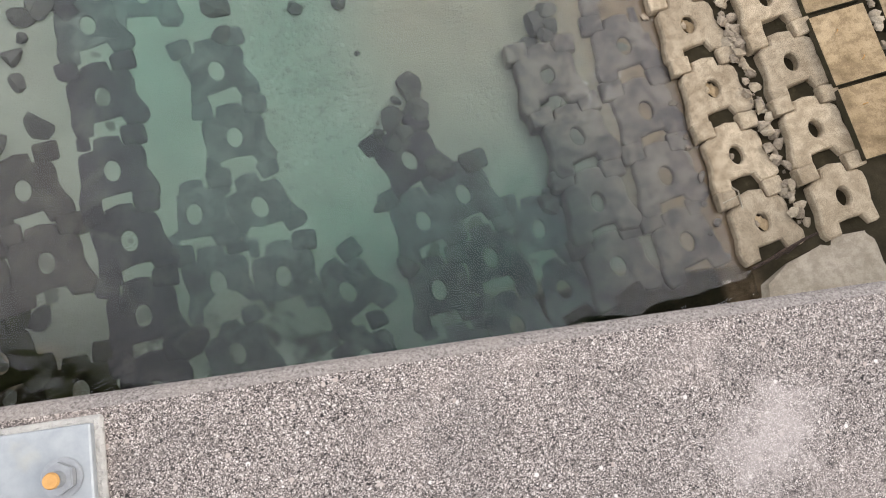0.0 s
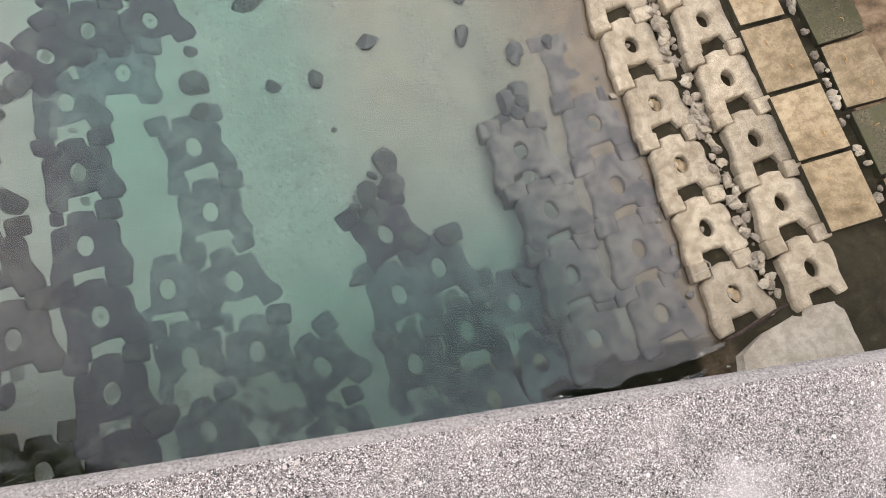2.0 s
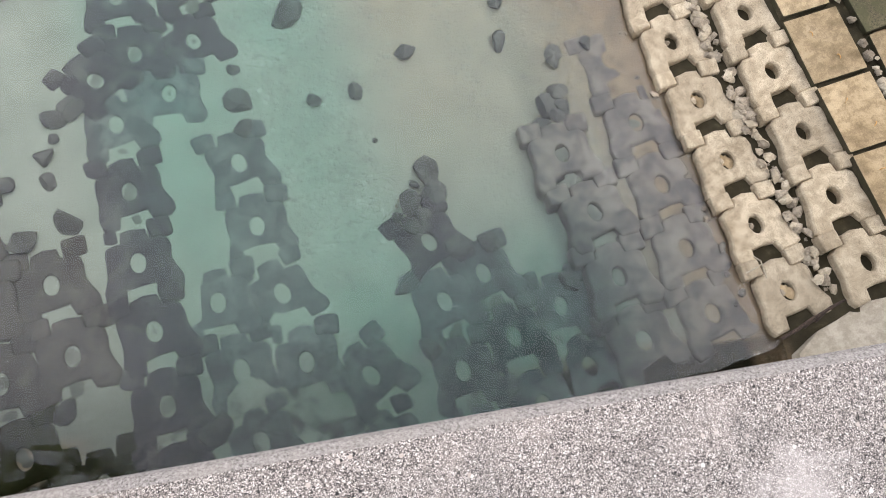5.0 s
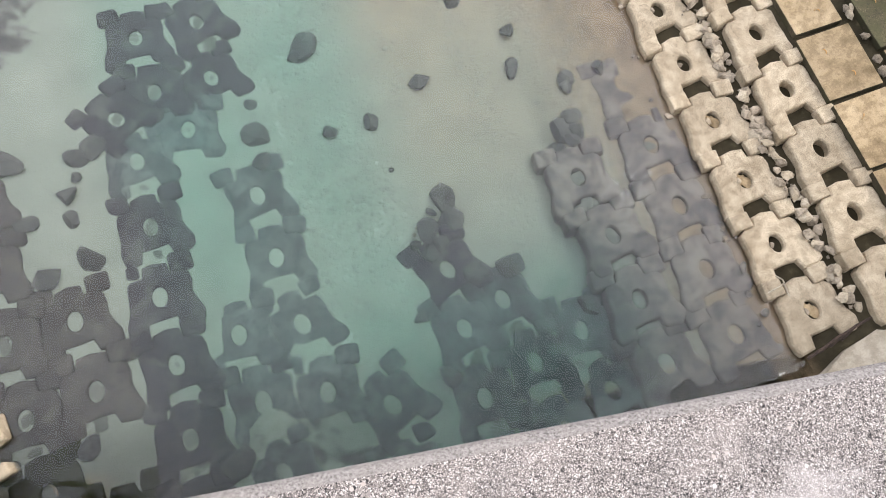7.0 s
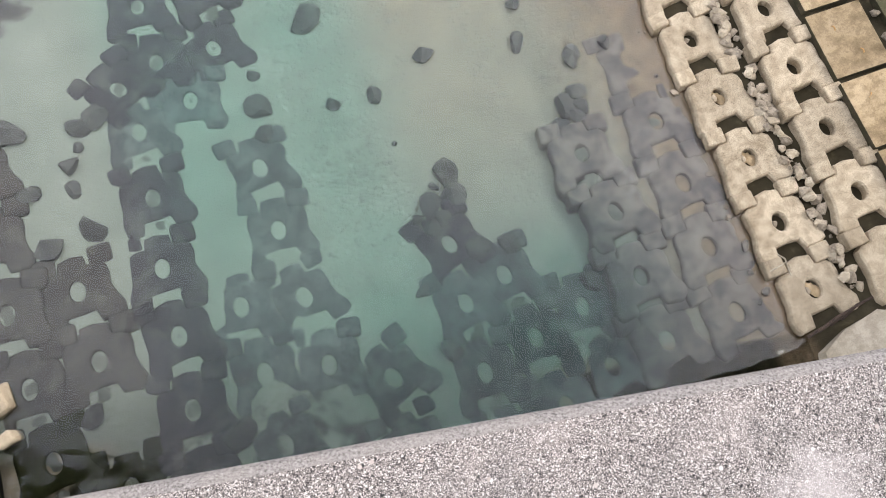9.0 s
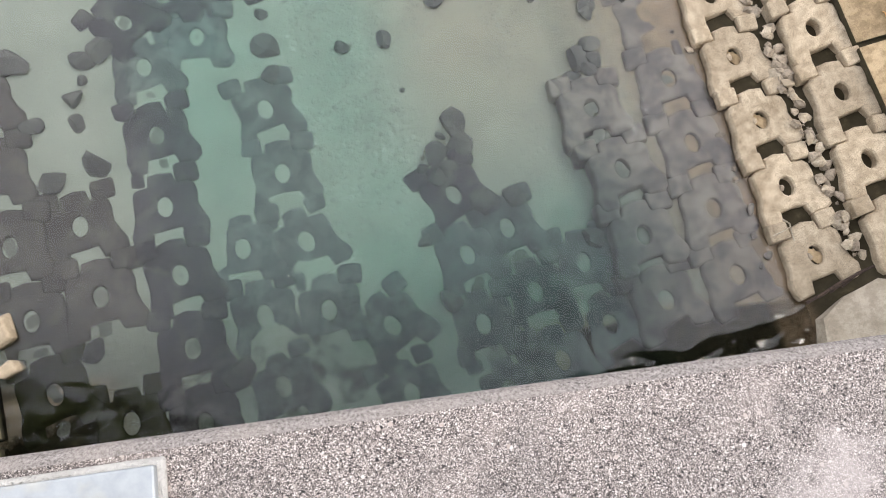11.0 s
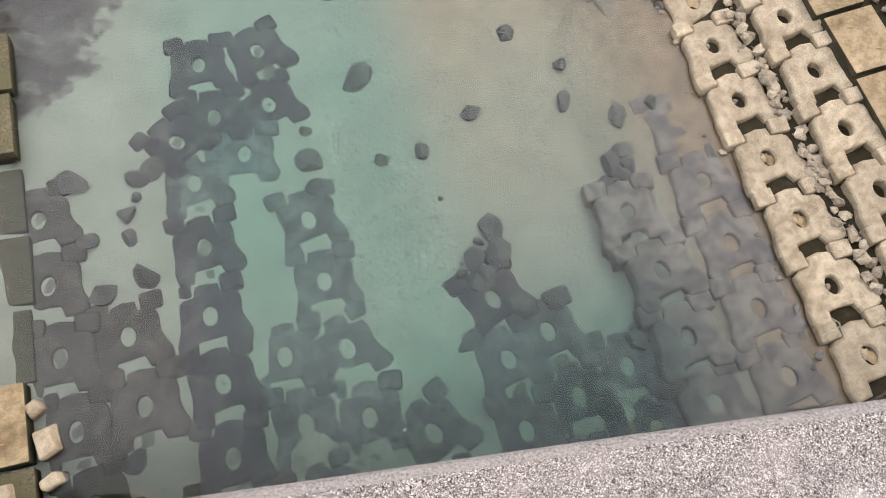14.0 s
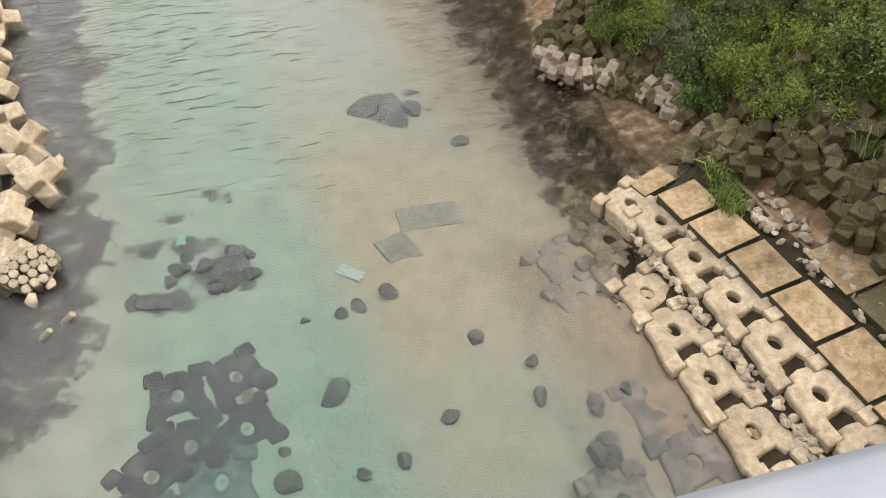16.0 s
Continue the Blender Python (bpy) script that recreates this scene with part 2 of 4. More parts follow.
def bed_material():
    """River bed: pale sand, cobbly sand, dark stony ground and painted shade; brown soil on the banks."""
    m = Mat("river_bed")
    p = m.pos()
    cover = m.sep(m.attr("cover"))     # r: dark stones and painted shade, g: beige bar, b: bank soil
    pebbly = m.alpha("cover")
    fine = m.noise(p, 42, 3, 0.7)
    c = m.ramp(m.noise(p, 1.3, 5, 0.6), [(0.3, (0.385, 0.385, 0.31)), (0.55, (0.465, 0.465, 0.375)), (0.75, (0.545, 0.54, 0.44))])
    beige = m.ramp(m.noise(p, 2.1, 5, 0.6), [(0.3, (0.45, 0.338, 0.235)), (0.7, (0.60, 0.455, 0.32))])
    c = m.mix(cover[1], c, beige)
    # cobbles half sunk in the sand, some pale, some dark
    q = m.mix(0.05, p, m.noise(p, 5, 3, 0.6, 0.0, 1), "ADD")
    cob = m.sep(m.vor(q, 7.5, "Color"))
    cobs = m.math("MULTIPLY", pebbly, m.ramp(m.vor(q, 7.5), [(0.25, 0.8), (0.42, 0.0)]))
    c = m.mix(m.math("MULTIPLY", cobs, m.math("GREATER_THAN", cob[0], 0.35)), c, m.mix(cob[1], (0.26, 0.255, 0.205), (0.72, 0.71, 0.60)))
    peb = m.sep(m.vor(q, 26, "Color"))
    pebs = m.math("MULTIPLY", pebbly, m.ramp(m.vor(q, 26), [(0.22, 0.9), (0.40, 0.0)]))
    c = m.mix(m.math("MULTIPLY", pebs, m.math("GREATER_THAN", peb[0], 0.55)), c, m.mix(m.math("GREATER_THAN", peb[1], 0.45), (0.15, 0.13, 0.105), (0.75, 0.73, 0.62)))
    c = m.mix(m.ramp(fine, [(0.38, 0.4), (0.6, 0.0)]), c, (0.21, 0.195, 0.155))
    edge = m.math("ADD", cover[0], m.math("MULTIPLY", m.math("SUBTRACT", m.noise(p, 1.7, 5, 0.62, 0.0), 0.5), 1.7))
    # the second ramp goes near black: it also carries the painted shade
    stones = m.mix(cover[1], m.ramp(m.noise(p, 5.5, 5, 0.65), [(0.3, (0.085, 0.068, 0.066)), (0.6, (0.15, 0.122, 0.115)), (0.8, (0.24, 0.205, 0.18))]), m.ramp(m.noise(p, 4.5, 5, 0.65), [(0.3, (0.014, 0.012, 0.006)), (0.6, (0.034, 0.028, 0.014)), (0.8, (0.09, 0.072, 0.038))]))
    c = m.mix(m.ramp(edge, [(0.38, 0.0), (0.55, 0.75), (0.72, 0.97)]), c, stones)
    soil = m.ramp(m.noise(p, 4, 6, 0.65), [(0.3, (0.09, 0.062, 0.038)), (0.5, (0.24, 0.16, 0.095)), (0.72, (0.42, 0.29, 0.18))])
    c = m.mix(cover[2], c, soil)
    h = m.math("ADD", m.math("ADD", fine, m.noise(p, 9, 4)), m.math("MULTIPLY", cobs, 1.2))
    return m.done(c, 0.95, m.bump(h, 0.6, 0.025), 0.0, 0.2)


BED = bed_material()


def water_surface():
    """Clear water: what is below shows through, the sky and the bridge mirror off ripples. Heights in metres."""
    m = Mat("water_surface")
    p = m.pos()
    cover = m.sep(m.attr("cover"))         # r: short wavelets, g: swell near the bridge, b: long ripples upstream

    def field(scale, turn, sx, sy, detail=2, rough_=0.5, dist=0.5):
        mp = m.n("ShaderNodeMapping")
        m.link(p, mp.inputs["Vector"])
        mp.inputs["Rotation"].default_value = (0, 0, turn)
        mp.inputs["Scale"].default_value = (sx, sy, 1.0)
        return m.noise(mp.outputs[0], scale, detail, rough_, dist)

    def times(a, b):
        return m.math("MULTIPLY", a, b)

    h = times(field(1.2, 0.2, 1.0, 1.7), 0.007)
    # uneven rolling close to the bridge
    h = m.math("ADD", h, times(times(field(2.3, 0.15, 0.9, 1.9, 1, 0.5, 0.2), cover[1]), 0.034))
    # broken short wavelets, in gusts
    gust = m.ramp(m.noise(p, 0.8, 4, 0.6), [(0.32, 0.15), (0.54, 1.0)])
    chop = m.ramp(field(3.1, -0.30, 0.9, 2.6, 1, 0.5, 0.3), [(0.55, 0.0), (0.63, 1.0)])
    chop2 = m.ramp(field(4.6, 0.35, 0.85, 2.3, 1, 0.5, 0.3), [(0.55, 0.0), (0.63, 1.0)])
    short = m.math("ADD", times(chop, 0.021), times(chop2, 0.013))
    h = m.math("ADD", h, times(times(short, gust), cover[0]))
    # longer ripples upstream
    far = m.math("ADD", times(field(1.5, 0.3, 0.6, 1.6, 3, 0.5, 0.3), 0.060), times(m.ramp(field(1.5, 0.25, 0.8, 2.6, 1.5, 0.5, 0.3), [(0.57, 0.0), (0.70, 1.0)]), 0.045))
    h = m.math("ADD", h, times(times(far, cover[2]), m.ramp(m.noise(p, 0.35, 3, 0.6), [(0.36, 0.35), (0.62, 1.0)])))
    # made-up tilt towards the bridge at both ends, to mirror its dark underside
    x, y, _z = m.sep(p)
    off = m.math("ADD", m.math("ADD", y, 4.12), times(x, 0.142))
    reach = m.math("ADD", m.ramp(m.math("DIVIDE", m.math("ADD", x, 13.0), 14.0), [(0.0, 1.35), (0.16, 1.15), (0.24, 0.5), (0.36, 0.0), (0.55, 0.1), (0.68, 0.50), (0.82, 0.86), (0.93, 1.08)]), times(m.math("SUBTRACT", field(1.5, 0.1, 0.9, 1.6, 1, 0.5, 0.2), 0.5), 0.9))
    h = m.math("ADD", h, times(m.math("MINIMUM", m.math("SUBTRACT", off, reach), 0.0), 0.13))
    nrm = m.bump(h, 1.0, 1.0)
    fres = m.n("ShaderNodeFresnel")
    fres.inputs["IOR"].default_value = 1.5
    m.link(nrm, fres.inputs["Normal"])
    tr = m.n("ShaderNodeBsdfTransparent")
    tr.inputs[0].default_value = (0.97, 0.99, 0.985, 1)
    gl = m.n("ShaderNodeBsdfGlossy")
    gl.inputs["Roughness"].default_value = 0.02
    m.link(nrm, gl.inputs["Normal"])
    mx = m.n("ShaderNodeMixShader")
    m.link(fres.outputs[0], mx.inputs[0])
    m.link(tr.outputs[0], mx.inputs[1])
    m.link(gl.outputs[0], mx.inputs[2])
    m.link(mx.outputs[0], m.out.inputs[0])
    return m.m


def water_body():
    """The murky water column, taking up light by depth, unevenly, with shade painted in."""
    m = Mat("water_murk_shade")
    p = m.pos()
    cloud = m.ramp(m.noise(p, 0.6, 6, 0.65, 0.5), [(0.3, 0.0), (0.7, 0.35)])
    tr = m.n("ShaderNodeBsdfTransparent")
    m.link(m.mix(cloud, m.attr("murk_and_shade"), (1.0, 1.0, 1.0)), tr.inputs[0])
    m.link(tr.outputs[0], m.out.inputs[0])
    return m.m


WATER, MURK_SHADE = water_surface(), water_body()


def leaf_mat(name, a, b, c3):
    m = Mat(name)
    isl = m.geo.outputs["Random Per Island"]
    c = m.ramp(isl, [(0.0, a), (0.55, b), (1.0, c3)])
    c = m.mix(0.6, c, m.ramp(m.noise(m.pos(), 0.9, 3), [(0.3, 0.40), (0.7, 1.0)]), "MULTIPLY")
    c = m.mix(1.0, c, m.ramp(m.rand(), [(0.0, (0.72, 0.86, 0.80)), (0.5, (1.0, 1.02, 0.92)), (1.0, (1.30, 1.32, 1.02))]), "MULTIPLY")
    b1 = m.n("ShaderNodeBsdfPrincipled")
    m.link(c, b1.inputs["Base Color"])
    b1.inputs["Roughness"].default_value = 0.6
    b1.inputs["Specular IOR Level"].default_value = 0.25
    tl = m.n("ShaderNodeBsdfTranslucent")
    m.link(c, tl.inputs[0])
    mx = m.n("ShaderNodeMixShader")
    mx.inputs[0].default_value = 0.3
    m.link(b1.outputs[0], mx.inputs[1])
    m.link(tl.outputs[0], mx.inputs[2])
    m.link(mx.outputs[0], m.out.inputs[0])
    return m.m


LEAF = leaf_mat("leaves_green", (0.045, 0.075, 0.022), (0.155, 0.215, 0.062), (0.40, 0.44, 0.165))
LEAF_GREY = leaf_mat("leaves_grey_green", (0.10, 0.13, 0.075), (0.20, 0.235, 0.155), (0.33, 0.355, 0.26))
LEAF_YELLOW = leaf_mat("leaves_yellow_green", (0.10, 0.13, 0.025), (0.21, 0.255, 0.06), (0.40, 0.42, 0.13))
WOODS = concrete("wooded_hill", (0.10, 0.14, 0.05), (0.06, 0.09, 0.03), (0.03, 0.045, 0.015), 1.2)
BARK = concrete("bark", (0.26, 0.20, 0.13), (0.17, 0.13, 0.08), (0.09, 0.065, 0.04), 30)
STICK = concrete("driftwood", (0.72, 0.65, 0.52), (0.60, 0.53, 0.41), (0.45, 0.38, 0.28), 60)
DARKWOOD = concrete("wet_wood", (0.14, 0.09, 0.065), (0.09, 0.06, 0.045), (0.05, 0.035, 0.03), 40)
FOAM = Mat("foam_speck").done((0.8, 0.8, 0.76), 0.6)
GRAVEL = Mat("gravel")
GRAVEL = GRAVEL.done(GRAVEL.ramp(GRAVEL.geo.outputs["Random Per Island"], [(0.0, (0.09, 0.07, 0.05)), (0.4, (0.19, 0.15, 0.11)), (0.7, (0.45, 0.40, 0.31)), (1.0, (0.80, 0.77, 0.68))]), 0.9)


# ---- building helpers ----
def mesh_from(name, bm, material, smooth=False):
    me = bpy.data.meshes.new(name)
    bm.normal_update()
    bm.to_mesh(me)
    bm.free()
    for m in (material if isinstance(material, (list, tuple)) else [material]):
        me.materials.append(m)
    if smooth:
        me.polygons.foreach_set("use_smooth", [True] * len(me.polygons))
    return me


def part(name, data, parent=None, m=None, label=""):
    ob = new(name, data)
    if parent is not None:
        ob.parent = parent
    if m is not None:
        ob.matrix_basis = m
    return tagged(ob, label)


def box_bm(sx, sy, sz, bevel=0.0, seg=2, centre=(0, 0, 0), taper=1.0):
    bm = bmesh.new()
    bmesh.ops.create_cube(bm, size=1)
    for v in bm.verts:
        k = taper if v.co.z > 0 else 1.0
        v.co = Vector((v.co.x * sx * k + centre[0], v.co.y * sy * k + centre[1], v.co.z * sz + centre[2]))
    if bevel:
        bmesh.ops.bevel(bm, geom=bm.edges[:], offset=bevel, segments=seg, affect="EDGES", profile=0.5)
    return bm


def rough(bm, amount, scale, seed):
    for v in bm.verts:
        v.co += noise.noise_vector(v.co * scale + Vector((seed * 7.3, seed * 3.1, seed))) * amount
    return bm


def smooth01(a, b, x):
    t = min(1, max(0, (x - a) / (b - a)))
    return t * t * (3 - 2 * t)


def bank_shift(y):
    """How far the right-hand shore steps back beyond the paved stretch."""
    return float(np.interp(y, (6.75, 7.92, 10.46, 11.61, 13.32, 16.87, 40.0), (0.08, 3.33, 3.43, 2.66, 1.90, 3.25, 5.0)))


def bed_height(x, y):
    s = bank_shift(y)
    k = smooth01(0.4, 2.6, s)
    xr = x - s
    xp = xr - 0.9 * smooth01(4.6, 6.0, y) * smooth01(1.2, 0.6, xr)
    paved = float(np.interp(xp, (-6.0, -3.2, -2.3, -1.6, -1.0, -0.62, -0.3, 0.5, 0.9, 1.4, 1.85, 2.8, 3.6), (-1.78, -0.98, -0.46, -0.32, -0.19, -0.075, -0.035, 0.22, 0.33, 0.40, 0.71, 0.76, 0.93))) if xr < 3.6 else 0.908 + 0.75 * (xr - 3.6)
    paved += 0.05 * smooth01(-2.3, -2.7, y) * smooth01(-0.5, 0.0, x) * smooth01(1.6, 1.0, x)
    wild = -0.08 + 0.40 * xr if xr < 1.0 else 0.32 + 0.95 * (xr - 1.0)
    beach = smooth01(7.2, 7.9, y) * smooth01(12.0, 10.4, y)
    if xr > -1.3:
        wild = max(wild, wild * (1 - beach) + beach * 0.12 * (xr + 0.65)) if xr < 0.6 else wild
    right = paved * (1 - k) + wild * k
    right = right if right < 9 else 9 + 0.3 * min(right - 9, 20)
    if x < -12.1:
        left = -0.40 + 0.55 * (-12.1 - x) if x > -15 else 1.195 + 0.15 * min(-15 - x, 30)
    else:
        left = -0.46 - 0.04 * (x + 10.6)
    mid = -0.70
    mid -= 0.35 * math.exp(-((x + 8.52) / 0.40) ** 2 - ((y - 2.68) / 1.7) ** 2)
    mid -= 0.45 * math.exp(-((x + 4.3) / 1.4) ** 2 - ((y + 1.25) / 1.4) ** 2)
    mid -= 0.30 * math.exp(-((x + 6.9) / 0.9) ** 2 - ((y - 4.0) / 4.5) ** 2)
    mid += 0.06 * math.exp(-((x + 3.3) / 1.5) ** 2 - ((y - 5.2) / 3.2) ** 2)
    mid -= 0.08 * smooth01(8, 16, y)
    if x < -7:
        k = smooth01(-7, -9.0, x)
        mid = mid * (1 - k * 0.6) + (-0.50) * k * 0.6
        if -9.2 < x < -7.7:
            mid = min(mid, -0.62 - 0.35 * math.exp(-((x + 8.52) / 0.40) ** 2 - ((y - 2.68) / 1.7) ** 2))
    w = Vector((x * 0.9, y * 0.9, 0))
    return max(right, left, mid) + 0.05 * noise.noise(w) + 0.02 * noise.noise(w * 3.7)


def blob(x, y, cx, cy, sx, sy):
    return math.exp(-((x - cx) / sx) ** 2 - ((y - cy) / sy) ** 2)


def axis(near0, near1, step, far):
    a = list(np.arange(near0, near1 + 1e-6, step))
    d, lo, hi = step, near0, near1
    while hi < far:
        d *= 1.35
        hi += d
        lo -= d
        a = [lo] + a + [hi]
    return a


# sunken blocks on the left-hand side of the river: x, y, turn
LEFT = [(-9.44, 3.64, 4), (-9.47, 2.41, 2), (-9.57, 1.19, -1), (-9.56, 0.05, 3), (-9.61, -1.10, 0), (-9.65, -2.25, 2),
        (-8.56, 0.24, -6), (-8.47, -0.88, -3), (-8.45, -2.02, 4),
        (-7.70, 2.49, 4), (-7.68, 1.33, -4), (-7.59, 0.12, 10), (-7.50, -1.05, -6), (-6.62, -1.55, 24), (-6.60, -2.65, 8),
        (-10.85, 1.18, 2), (-10.74, 0.01, -3), (-11.95, 2.34, -3), (-11.87, 1.09, -5), (-11.76, -0.10, -2), (-11.62, -1.25, 4), (-10.66, -1.95, -4), (-12.0, 3.55, 4),
        (-8.97, 6.06, -6), (-8.89, 4.88, -4), (-7.89, 6.11, 14), (-7.91, 4.93, 10), (-8.50, 4.02, -12), (-9.62, 4.50, 34)]


def build_ground():
    xs, ys = axis(-14, 12, 0.12, 420), axis(-6, 22, 0.12, 420)
    verts, cover = [], []
    for y in ys:
        for x in xs:
            verts.append((x, y, bed_height(x, y)))
            dark = 0.0
            if x < -7:
                # stony ground along the left-hand shore
                lim = -10.1 - 0.4 * smooth01(7.6, 6.4, y) - 1.9 * smooth01(6.6, 5.2, y) + 0.5 * smooth01(9, 15, y) + 0.8 * noise.noise(Vector((y * 0.5, 1.3, 7.0)))
                dark = 0.72 * smooth01(0.8, -0.8, x - lim) * smooth01(4.6, 5.2, y)
                dark = max(dark, 0.40 * smooth01(0.2, -2.0, y) * smooth01(-6.6, -7.4, x) * smooth01(-10.3, -9.9, x))
                for cx, cy, sx, sy, k in ((-9.1, 10.3, 0.55, 0.5, 0.7), (-8.1, 10.0, 0.8, 0.55, 0.75), (-8.8, 8.6, 1.0, 0.8, 0.55), (-7.3, 11.8, 1.0, 0.5, 0.55), (-7.5, 9.1, 0.85, 0.8, 0.95), (-8.3, 11.2, 0.8, 0.4, 0.5), (-8.45, 5.0, 1.1, 1.3, 0.42)):
                    dark = max(dark, k * blob(x, y, cx, cy, sx, sy))
            if x > -7:
                dark = max(dark, 0.38 * math.exp(-((x + 4.2) / 1.3) ** 4 - ((y + 1.9) / 1.7) ** 4))
                dark = max(dark, 0.62 * blob(x, y, -2.2, 14.2, 1.5, 1.0))
                # bay bed darkened in place of the trees' dark mirror image
                dark = max(dark, 0.62 * smooth01(-0.5, 0.7, x - 0.12 * max(0, y - 9)) * smooth01(7.4, 8.4, y))
            beige = smooth01(-6.0, -4.4, x) * smooth01(-0.5, 3.0, y) * smooth01(20, 9, y) * (0.45 + 0.55 * smooth01(3.0, 7.0, y))
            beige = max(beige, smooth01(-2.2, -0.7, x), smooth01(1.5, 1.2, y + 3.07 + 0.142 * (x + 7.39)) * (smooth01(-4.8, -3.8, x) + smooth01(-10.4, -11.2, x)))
            if -3.2 < x < -0.7 and y < 7.0:
                dark = max(dark, 0.22 * smooth01(-3.2, -2.6, x + 0.25 * max(0, 2 - y) - 0.35 * max(0, y - 2)) * smooth01(7.0, 5.5, y))
            # shade along the bridge painted into the bed, at both ends
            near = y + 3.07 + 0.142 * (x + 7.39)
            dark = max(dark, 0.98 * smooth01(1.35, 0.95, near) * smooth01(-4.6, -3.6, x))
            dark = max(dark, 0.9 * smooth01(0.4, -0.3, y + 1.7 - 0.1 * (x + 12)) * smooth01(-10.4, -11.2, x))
            pebbly = max(smooth01(-7.5, -7.0, x) * smooth01(-5.0, -5.6, x) * smooth01(-1.0, 0.5, y) * smooth01(9, 6, y), 0.5 * smooth01(-2.9, -2.2, x) * smooth01(-0.7, -1.0, x) * smooth01(2.0, 3.2, y) * smooth01(6.6, 5.6, y), 0.7 * blob(x, y, -3.4, 0.9, 0.6, 1.0), 0.8 * blob(x, y, -3.45, 4.0, 0.25, 2.2), 0.9 * blob(x, y, -4.75, 4.6, 0.3, 1.8), 0.3 * smooth01(-9.9, -10.3, x))
            bay = smooth01(-0.5, 0.7, x - 0.12 * max(0, y - 9)) * smooth01(7.4, 8.4, y)
            soil = smooth01(-0.05, 0.22, verts[-1][2]) if x > -8 else 0.5 * smooth01(0.0, 0.4, verts[-1][2])
            soil = max(soil, 0.35 * bay, 0.55 * smooth01(-2.6, -1.3, x) * smooth01(8.5, 7.0, y) * smooth01(-2.2, -1.6, y))
            # ground between the dry blocks painted dark for the shade in their gaps
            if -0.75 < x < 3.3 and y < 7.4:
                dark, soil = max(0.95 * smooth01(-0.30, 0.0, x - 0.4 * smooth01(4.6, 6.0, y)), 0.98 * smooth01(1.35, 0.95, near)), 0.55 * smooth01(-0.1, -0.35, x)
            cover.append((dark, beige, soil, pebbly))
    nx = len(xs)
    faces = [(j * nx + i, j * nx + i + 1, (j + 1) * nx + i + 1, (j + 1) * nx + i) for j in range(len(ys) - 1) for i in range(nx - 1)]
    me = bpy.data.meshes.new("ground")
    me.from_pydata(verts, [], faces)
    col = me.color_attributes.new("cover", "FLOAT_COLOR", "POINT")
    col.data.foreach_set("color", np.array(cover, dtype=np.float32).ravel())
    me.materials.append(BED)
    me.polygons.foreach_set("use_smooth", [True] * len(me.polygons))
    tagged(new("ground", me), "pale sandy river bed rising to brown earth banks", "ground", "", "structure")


def water_state(x, y):
    """Wavelets, swell near the bridge and ripples upstream at a place."""
    off = y + 3.07 + 0.142 * (x + 7.39)          # distance out from the bridge
    short = 1.0 * smooth01(3.2, 1.8, off) * smooth01(-5.9, -6.7, x) * smooth01(-11.3, -10.4, x)
    short = max(short, 0.55 * smooth01(4.2, 2.6, off) * smooth01(-6.2, -7.2, x) * smooth01(-11.3, -10.4, x), 1.0 * blob(x, y, -11.9, 5.4, 0.6, 2.2), 0.5 * smooth01(5, 9, y) * smooth01(-7.0, -9.0, x))
    short = max(short, 1.0 * smooth01(7.9, 8.6, y) * smooth01(-1.2, -0.2, x))
    near = 0.10 + 0.75 * smooth01(1.5, 0.6, off) * (smooth01(-5.2, -3.2, x) + smooth01(-10.2, -11.2, x))
    up = smooth01(6.5, 13.0, y) * (0.35 + 0.65 * smooth01(-2.0, -6.0, x)) + 1.1 * smooth01(7.8, 9.0, y) * smooth01(-1.5, 0.0, x)
    return (short, near, min(1.2, up), 1.0)


def murk_and_shade(x, y):
    """How much of each colour the water lets through down to the bed, painted shade included."""
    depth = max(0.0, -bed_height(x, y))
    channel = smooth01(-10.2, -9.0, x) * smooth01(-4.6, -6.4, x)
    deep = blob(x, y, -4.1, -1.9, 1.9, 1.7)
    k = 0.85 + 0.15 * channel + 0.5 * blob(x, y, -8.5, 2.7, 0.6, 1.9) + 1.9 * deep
    off = y + 3.07 + 0.142 * (x + 7.39)          # shade along the bridge and the bay's mirrored dark, painted as lost light
    shade_loss = (0.40 - 0.20 * smooth01(-6.0, -4.5, x)) * smooth01(2.7, 1.0, off) + 0.22 * smooth01(-0.3, 0.8, x - 0.12 * max(0, y - 9)) * smooth01(7.6, 8.6, y)
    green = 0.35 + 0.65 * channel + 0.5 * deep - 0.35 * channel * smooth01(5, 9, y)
    r, g, b = (math.exp(-k * depth * (a + green * e) - 0.18 * deep - shade_loss * min(1.0, depth / 0.15)) for a, e in ((0.17, 0.40), (0.16, 0.0), (0.14, 0.06)))
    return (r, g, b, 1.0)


def build_water():
    bm = bmesh.new()
    # the surface, and under it the sheet for the whole column's murk and painted shade
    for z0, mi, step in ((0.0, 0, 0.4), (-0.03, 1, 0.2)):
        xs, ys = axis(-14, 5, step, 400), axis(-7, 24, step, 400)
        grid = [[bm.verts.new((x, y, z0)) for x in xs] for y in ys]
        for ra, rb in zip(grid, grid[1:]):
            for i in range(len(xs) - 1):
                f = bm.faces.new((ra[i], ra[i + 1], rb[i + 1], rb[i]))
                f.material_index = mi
    me = mesh_from("water", bm, [WATER, MURK_SHADE], True)
    for name, state in (("cover", water_state), ("murk_and_shade", murk_and_shade)):
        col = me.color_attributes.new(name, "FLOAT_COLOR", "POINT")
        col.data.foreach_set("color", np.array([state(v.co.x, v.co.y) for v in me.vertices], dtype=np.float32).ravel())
    tagged(new("water", me), "clear green river water with small ripples", "water", "", "structure")


